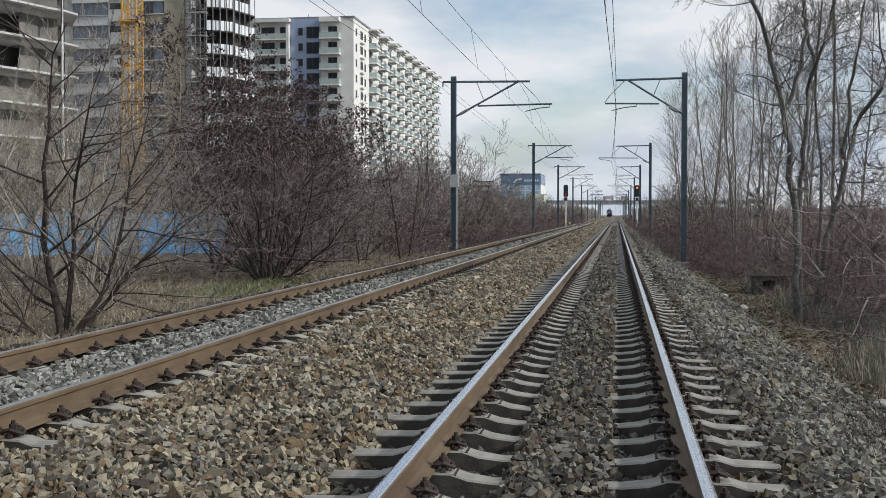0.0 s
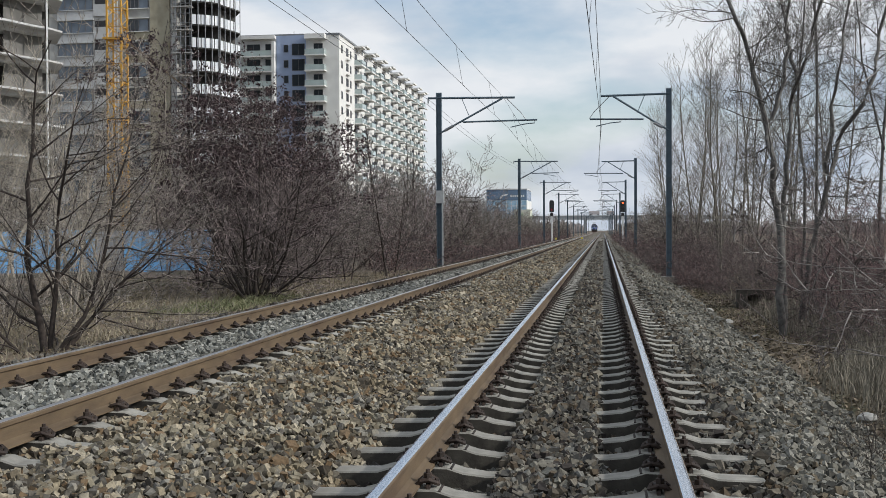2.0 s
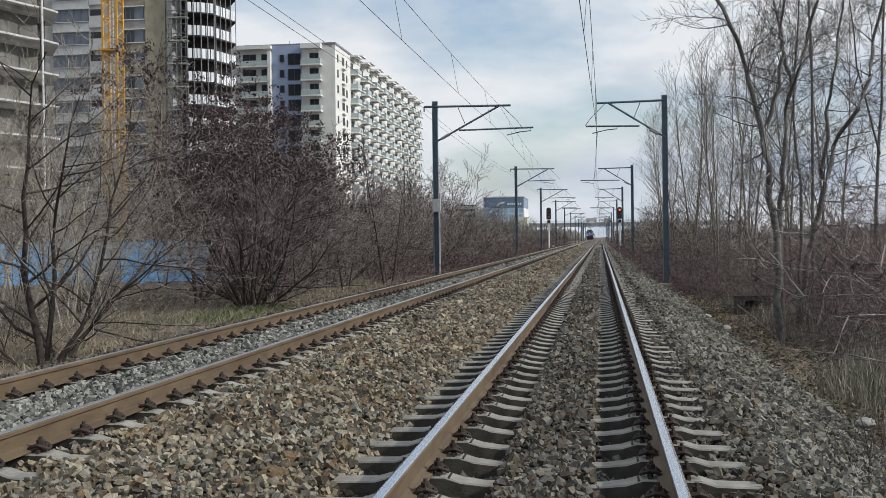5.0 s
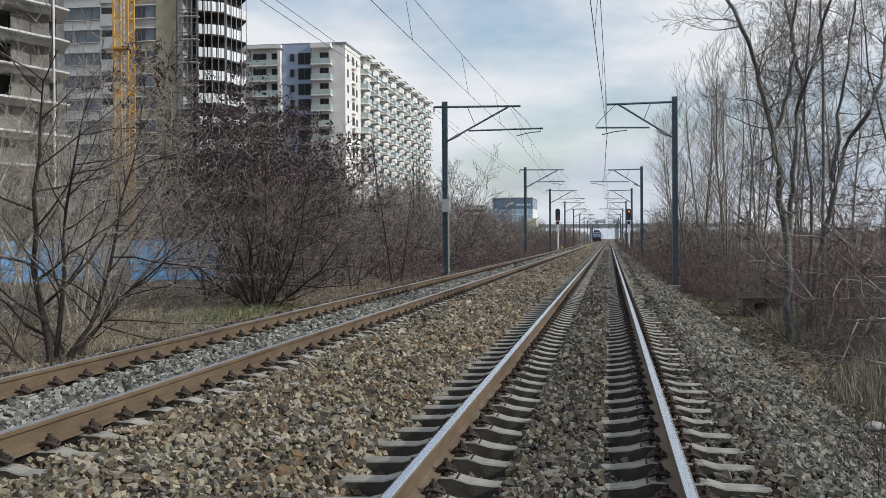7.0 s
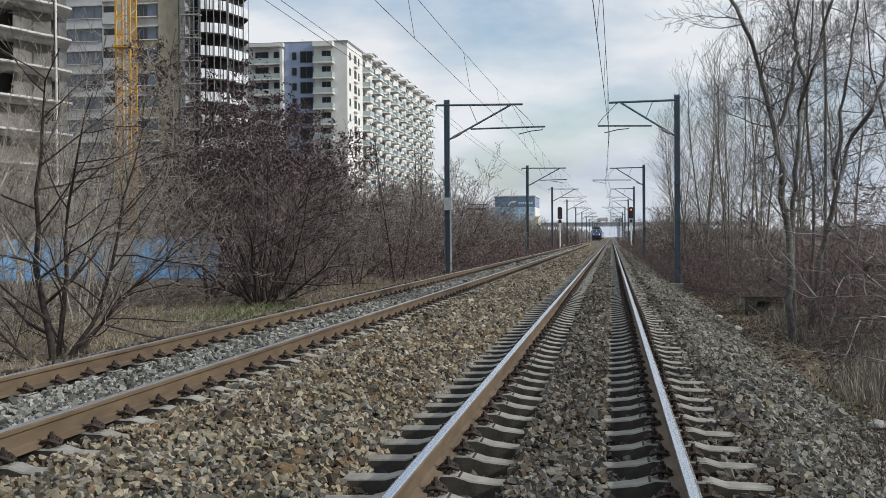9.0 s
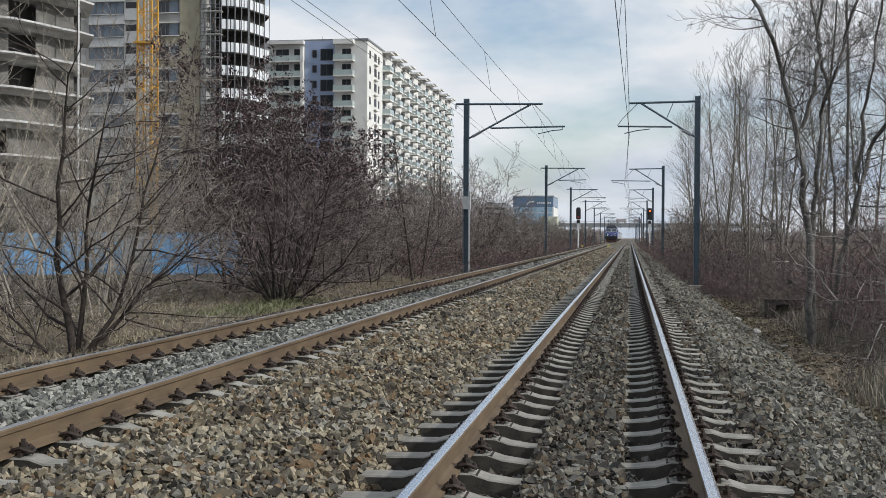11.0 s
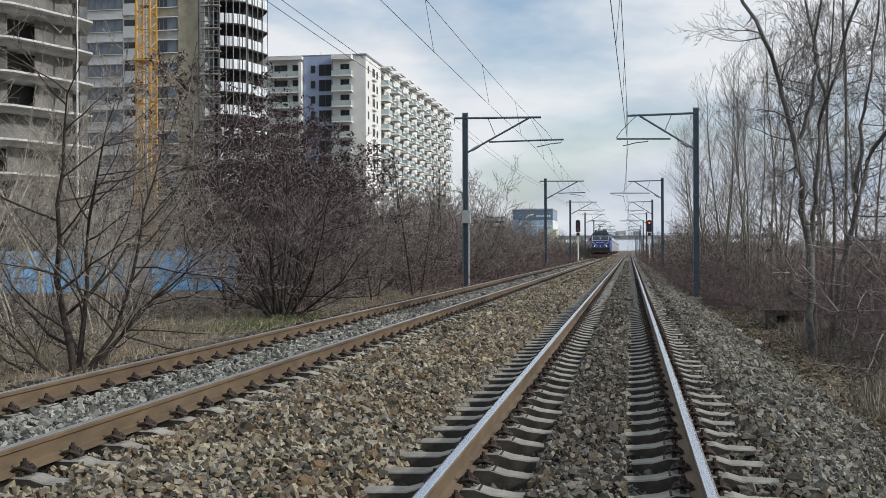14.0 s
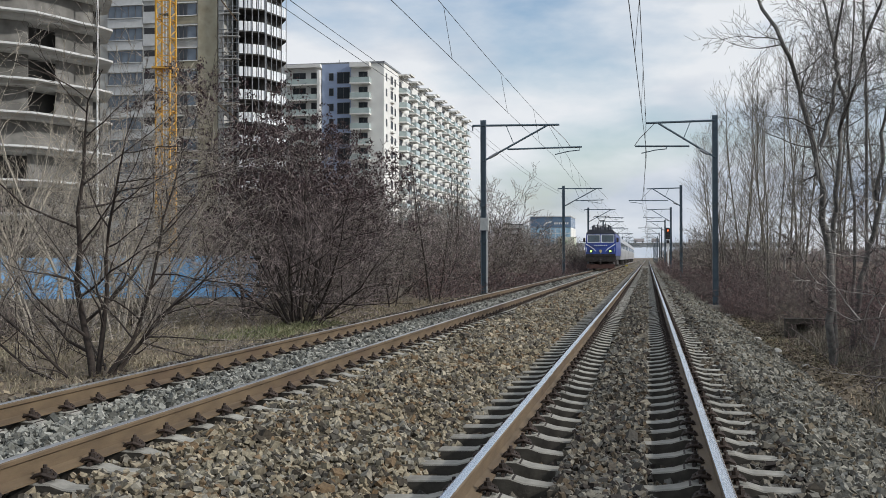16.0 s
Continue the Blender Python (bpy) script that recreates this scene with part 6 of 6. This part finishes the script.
    # arching branches reaching over the ditch from a shrub beside the bank
    limb_tree("leafless shrub with long pale arching branches over the ditch", 141, 12.0, [
        ([(4.7, -1.0), (4.45, 0.5), (4.1, 1.0), (3.24, 0.90), (2.90, 1.02), (2.64, 1.20), (2.34, 1.55)], 0.013),
        ([(4.7, -1.0), (4.5, 0.3), (3.9, 0.85), (2.84, 0.86), (2.45, 0.90), (2.03, 1.02), (1.72, 1.05), (1.59, 1.22)], 0.0125),
        ([(4.7, -1.0), (4.4, 0.2), (3.6, 0.75), (2.79, 0.83), (2.56, 0.68), (2.35, 0.64), (2.17, 0.76)], 0.011),
        ([(4.7, -1.0), (4.3, 0.2), (3.31, 0.645), (2.9, 0.66), (2.61, 0.645)], 0.009),
        ([(4.7, -1.0), (4.0, 0.0), (3.4, 0.45), (2.92, 0.46), (2.63, 0.46), (2.48, 0.32)], 0.009),
        ([(4.7, -1.0), (4.6, 0.9), (4.2, 1.6), (3.6, 1.8), (2.9, 1.75), (2.3, 1.95)], 0.013),
        ([(4.7, -1.0), (4.7, 1.2), (4.3, 2.2), (3.7, 2.7), (3.0, 2.9)], 0.014),
        ([(4.7, -1.0), (4.0, -0.3), (3.25, -0.06), (2.57, -0.02)], 0.007)], "", M_WOOD_A, 1.7, "arching_shrub", -0.2, (0.25, 0.8), "shrub", M_WOOD_T)
    # more shrubs leaning out over the ditch, their long branches drooping at the ends
    for q, (bx, y) in enumerate(((5.3, 12.6), (6.1, 15.4))):
        a = plant("arching_shrub", "leafless shrub with long pale drooping branches", "shrub", 160 + q, [(3.6 * rng.uniform(0.7, 1.15), 0.017, rng.uniform(5, 40)) for _ in range(9)],
                  [(11, 0.07, -0.04, 5, 38, 0.36, 0.55, 0.3), (6, 0.09, -0.01, 3, 36, 0.45, 0.6, 0.3), (3, 0.1, 0.0, 0, 40, 0.5, 0.6, 0.2)], M_WOOD_A, M_WOOD_T, lean=(-0.5, 0.0), min_r=0.0028, base=0.12)
        a.matrix_basis = pose(bx, y, g(bx, y))
    # dark thorny shrub at the foot of the ballast
    d = plant("thorn_shrub", "low dark thorny shrub at the foot of the ballast", "shrub", 151, [(0.9 * rng.uniform(0.6, 1.2), 0.008, rng.uniform(20, 75)) for _ in range(26)],
              [(5, 0.16, 0.0, 9, 50, 0.4, 0.6, 0.1), (3, 0.2, 0.0, 4, 50, 0.5, 0.7, 0.1), (2, 0.2, 0.0, 0, 40, 0.5, 0.6, 0.2)], M_WOOD_D, M_WOOD_D, base=0.25)
    d.matrix_basis = pose(2.55, 8.5, -0.66)
    copy_thing(d, Matrix()).matrix_basis = pose(2.75, 9.6, -0.76, 0, 0, 80)


def grass(name, n, xr, yr, hgt, material, label, seed, spread=0.5, clump=0.0):
    """Loose blades of grass, each a bent narrow strip."""
    rg = np.random.default_rng(seed)
    x, y = rg.uniform(*xr, n), rg.uniform(*yr, n)
    if clump:
        k = rg.integers(0, int(n / 40) + 1, n)
        cx, cy = rg.uniform(*xr, int(n / 40) + 1), rg.uniform(*yr, int(n / 40) + 1)
        x, y = cx[k] + rg.normal(0, clump, n), cy[k] + rg.normal(0, clump, n)
    z = np.array([ground_z(a, b) for a, b in zip(x, y)]) - 0.02
    h = hgt * rg.lognormal(0, 0.35, n)
    w = rg.uniform(0.003, 0.008, n) * (1 + 0.03 * y)
    t = rg.uniform(0, 2 * np.pi, n)
    lean = rg.normal(0, spread, (n, 2)) * h[:, None]
    px, py = np.cos(t) * w, np.sin(t) * w
    v = np.zeros((n, 5, 3))
    v[:, 0], v[:, 1] = np.stack([x - px, y - py, z], 1), np.stack([x + px, y + py, z], 1)
    mx, my, mz = x + lean[:, 0] * 0.35, y + lean[:, 1] * 0.35, z + h * 0.6
    v[:, 2], v[:, 3] = np.stack([mx + px * 0.7, my + py * 0.7, mz], 1), np.stack([mx - px * 0.7, my - py * 0.7, mz], 1)
    v[:, 4] = np.stack([x + lean[:, 0], y + lean[:, 1], z + h], 1)
    base = np.arange(n)[:, None] * 5
    f = np.concatenate([base + np.array([0, 1, 2]), base + np.array([0, 2, 3]), base + np.array([3, 2, 4])])
    return tagged(new(name, array_mesh(name, v.reshape(-1, 3), f, material)), label, "grass", kind="stuff")


def make_grass():
    grass("dry_grass", 30000, (-14, -6.5), (9, 45), 0.10, M_GRASS, "short dry straw-coloured grass on the verge", 1, clump=0.35)
    grass("green_grass", 7500, (-8.7, -7.3), (22, 28.0), 0.10, M_GREEN, "green grass patch beside the far track", 2, clump=0.3, spread=0.9)
    grass("dry_grass", 9000, (4.3, 6.6), (10, 52), 0.13, M_GRASSP, "dry grass on the far side of the ditch", 3, clump=0.25, spread=0.4)
    grass("dry_grass", 5000, (4.5, 6.0), (17, 36), 0.30, M_GRASSP, "tall bleached grass stalks at the foot of the shrubs", 6, clump=0.2, spread=0.22)
    grass("dry_grass", 1500, (3.6, 4.4), (24, 44), 0.05, M_GREEN, "sparse yellow-green grass in the ditch", 5, clump=0.3, spread=0.6)
    grass("dry_grass", 4200, (3.8, 4.9), (12.0, 18), 0.24, M_GRASSP, "tuft of pale tall dry grass at the foot of the ballast", 4, clump=0.25, spread=0.25)


def make_culvert():
    """Small concrete culvert mouth in the ditch."""
    c = thing("culvert", "small concrete culvert mouth with a dark opening in the ditch", "culvert", m=pose(4.9, 33.0, -1.12))
    part("headwall", MB().box(-0.75, 0, -0.3, -0.45, 0.25, 0.52).box(0.45, 0, -0.3, 0.75, 0.25, 0.52).box(-0.75, 0, 0.521, 0.75, 0.3, 0.66), M_CONCD, c)
    part("pipe", ring(MB(), 0.88, 0.5, 0.01, 0.02, 1.6), M_CONCD, c, "dark pipe", pose(-0.44, 0, 0.0))
    part("pipe_end", MB().box(-0.45, 1.6, -0.02, 0.45, 1.65, 0.52), M_CONCD, c)


def make_litter():
    make_culvert()
    rg = np.random.default_rng(17)
    n = 48000
    x = np.concatenate([rg.uniform(-20, -6.5, n * 3 // 8), rg.uniform(3.15, 6.5, n * 5 // 8)])
    y = rg.uniform(9, 44, n)
    z = np.array([ground_z(a, b) for a, b in zip(x, y)]) + rg.uniform(0.0, 0.05, n)
    c = np.stack([x, y, z], 1)
    u, w = rg.normal(size=(n, 3)) * [1, 1, 0.5], rg.normal(size=(n, 3)) * [1, 1, 0.5]
    u /= np.linalg.norm(u, axis=1, keepdims=True) / rg.uniform(0.025, 0.06, (n, 1))
    w /= np.linalg.norm(w, axis=1, keepdims=True) / rg.uniform(0.015, 0.04, (n, 1))
    v = np.stack([c - u, c - w, c + u, c + w], 1).reshape(-1, 3)
    tagged(new("fallen_leaves", array_mesh("fallen_leaves", v, np.arange(n * 4).reshape(-1, 4),
                                           mat("leaf_litter", (0.085, 0.070, 0.050), (0.26, 0.215, 0.150), rough=0.95, scale=3, island=0.6))),
           "brown fallen leaves on the ground", "leaves", kind="stuff")
    # low dead stalks on the verge
    rng = random.Random(31)
    st = plant("weed", "low dead brown weed stalks on the verge", "weed", 170, [(0.9 * rng.uniform(0.4, 1.1), 0.006, rng.uniform(5, 65)) for _ in range(12)],
               [(4, 0.15, -0.02, 6, 45, 0.45, 0.6, 0.15), (2, 0.18, 0.0, 4, 45, 0.5, 0.7, 0.15), (1, 0.18, 0.0, 0, 40, 0.5, 0.6, 0.2)], M_WOOD_B, M_WOOD_B,
               "dead weeds", base=0.3, min_r=0.0028)
    st.matrix_basis = pose(-9.5, 20, g(-9.5, 20))
    for k in range(42):
        if k < 36:
            wx, wy = rng.uniform(-17, -7.2), rng.uniform(13, 44)
        else:
            wx, wy = rng.uniform(5.2, 7.0), rng.uniform(16, 40)
        q = rng.uniform(0.6, 1.3)
        copy_thing(st, Matrix()).matrix_basis = pose(wx, wy, g(wx, wy), 0, 0, rng.uniform(0, 360)) @ Matrix.Diagonal((q, q, q * 0.9, 1))
    # far woods on the horizon
    m2 = 9000
    fx, fy = rg.uniform(-420, 420, m2), rg.uniform(420, 900, m2)
    fx = np.where(np.abs(fx) < 14, fx + np.sign(fx) * 14, fx)
    hh, ww = rg.uniform(3.0, 7.0, m2), rg.uniform(0.15, 0.8, m2)
    v = np.stack([np.stack([fx - ww, fy, np.full(m2, -0.6)], 1), np.stack([fx + ww, fy, np.full(m2, -0.6)], 1),
                  np.stack([fx + ww * 0.6, fy + 0.5, hh * 0.7], 1), np.stack([fx + rg.normal(0, 0.4, m2), fy + 0.3, hh], 1), np.stack([fx - ww * 0.7, fy, hh * 0.6], 1)], 1).reshape(-1, 3)
    tagged(new("distant_woods", array_mesh("distant_woods", v, np.arange(m2 * 5).reshape(-1, 5),
                                           mat("far_woods", (0.16, 0.145, 0.14), (0.24, 0.22, 0.215), rough=0.95, scale=0.2, island=0.35))),
           "hazy brown leafless woods on the horizon", "woods", kind="stuff")
    m = mat("pale_rock", (0.34, 0.33, 0.30), (0.48, 0.47, 0.44), rough=0.9, scale=6, bump=0.01)
    rng = random.Random(4)
    for x, y, s in ((3.30, 27.5, 0.11), (3.25, 31.5, 0.08), (3.40, 13.6, 0.10), (3.35, 44, 0.11), (3.5, 24.0, 0.07)):
        bm = bmesh.new()
        bmesh.ops.create_icosphere(bm, subdivisions=2, radius=s)
        for q in bm.verts:
            q.co = Vector((q.co.x * 1.3, q.co.y, q.co.z * 0.8)) * (1 + 0.35 * noise.noise(q.co * (2.5 / s) + Vector((x, y, 0))))
        me = bpy.data.meshes.new("rock")
        bm.to_mesh(me)
        bm.free()
        me.materials.append(m)
        r = tagged(new("rock", me), "pale lump of rock at the foot of the ballast", "rock", "loose rocks")
        r.location = (x, y, max(float(bed_z(x)) if x < 3.4 else -9, ground_z(x, y)) + s * 0.35)


make_ground()
make_rails()
make_masts()
make_wires()
signal(-6.12, 143, 0, 3.6, 0, "railway signal on a pale post with one red light lit")
signal(2.85, 146, 0, 3.6, 2, "railway signal with its top red light lit")
make_bridge()
make_pylon()
make_marks()
make_block()
make_tower()
make_shell()
make_crane()
make_office()
make_fence()
make_left_plants()
make_right_plants()
make_grass()
make_litter()
train = make_train()
make_sleepers()
make_stones()
motions()
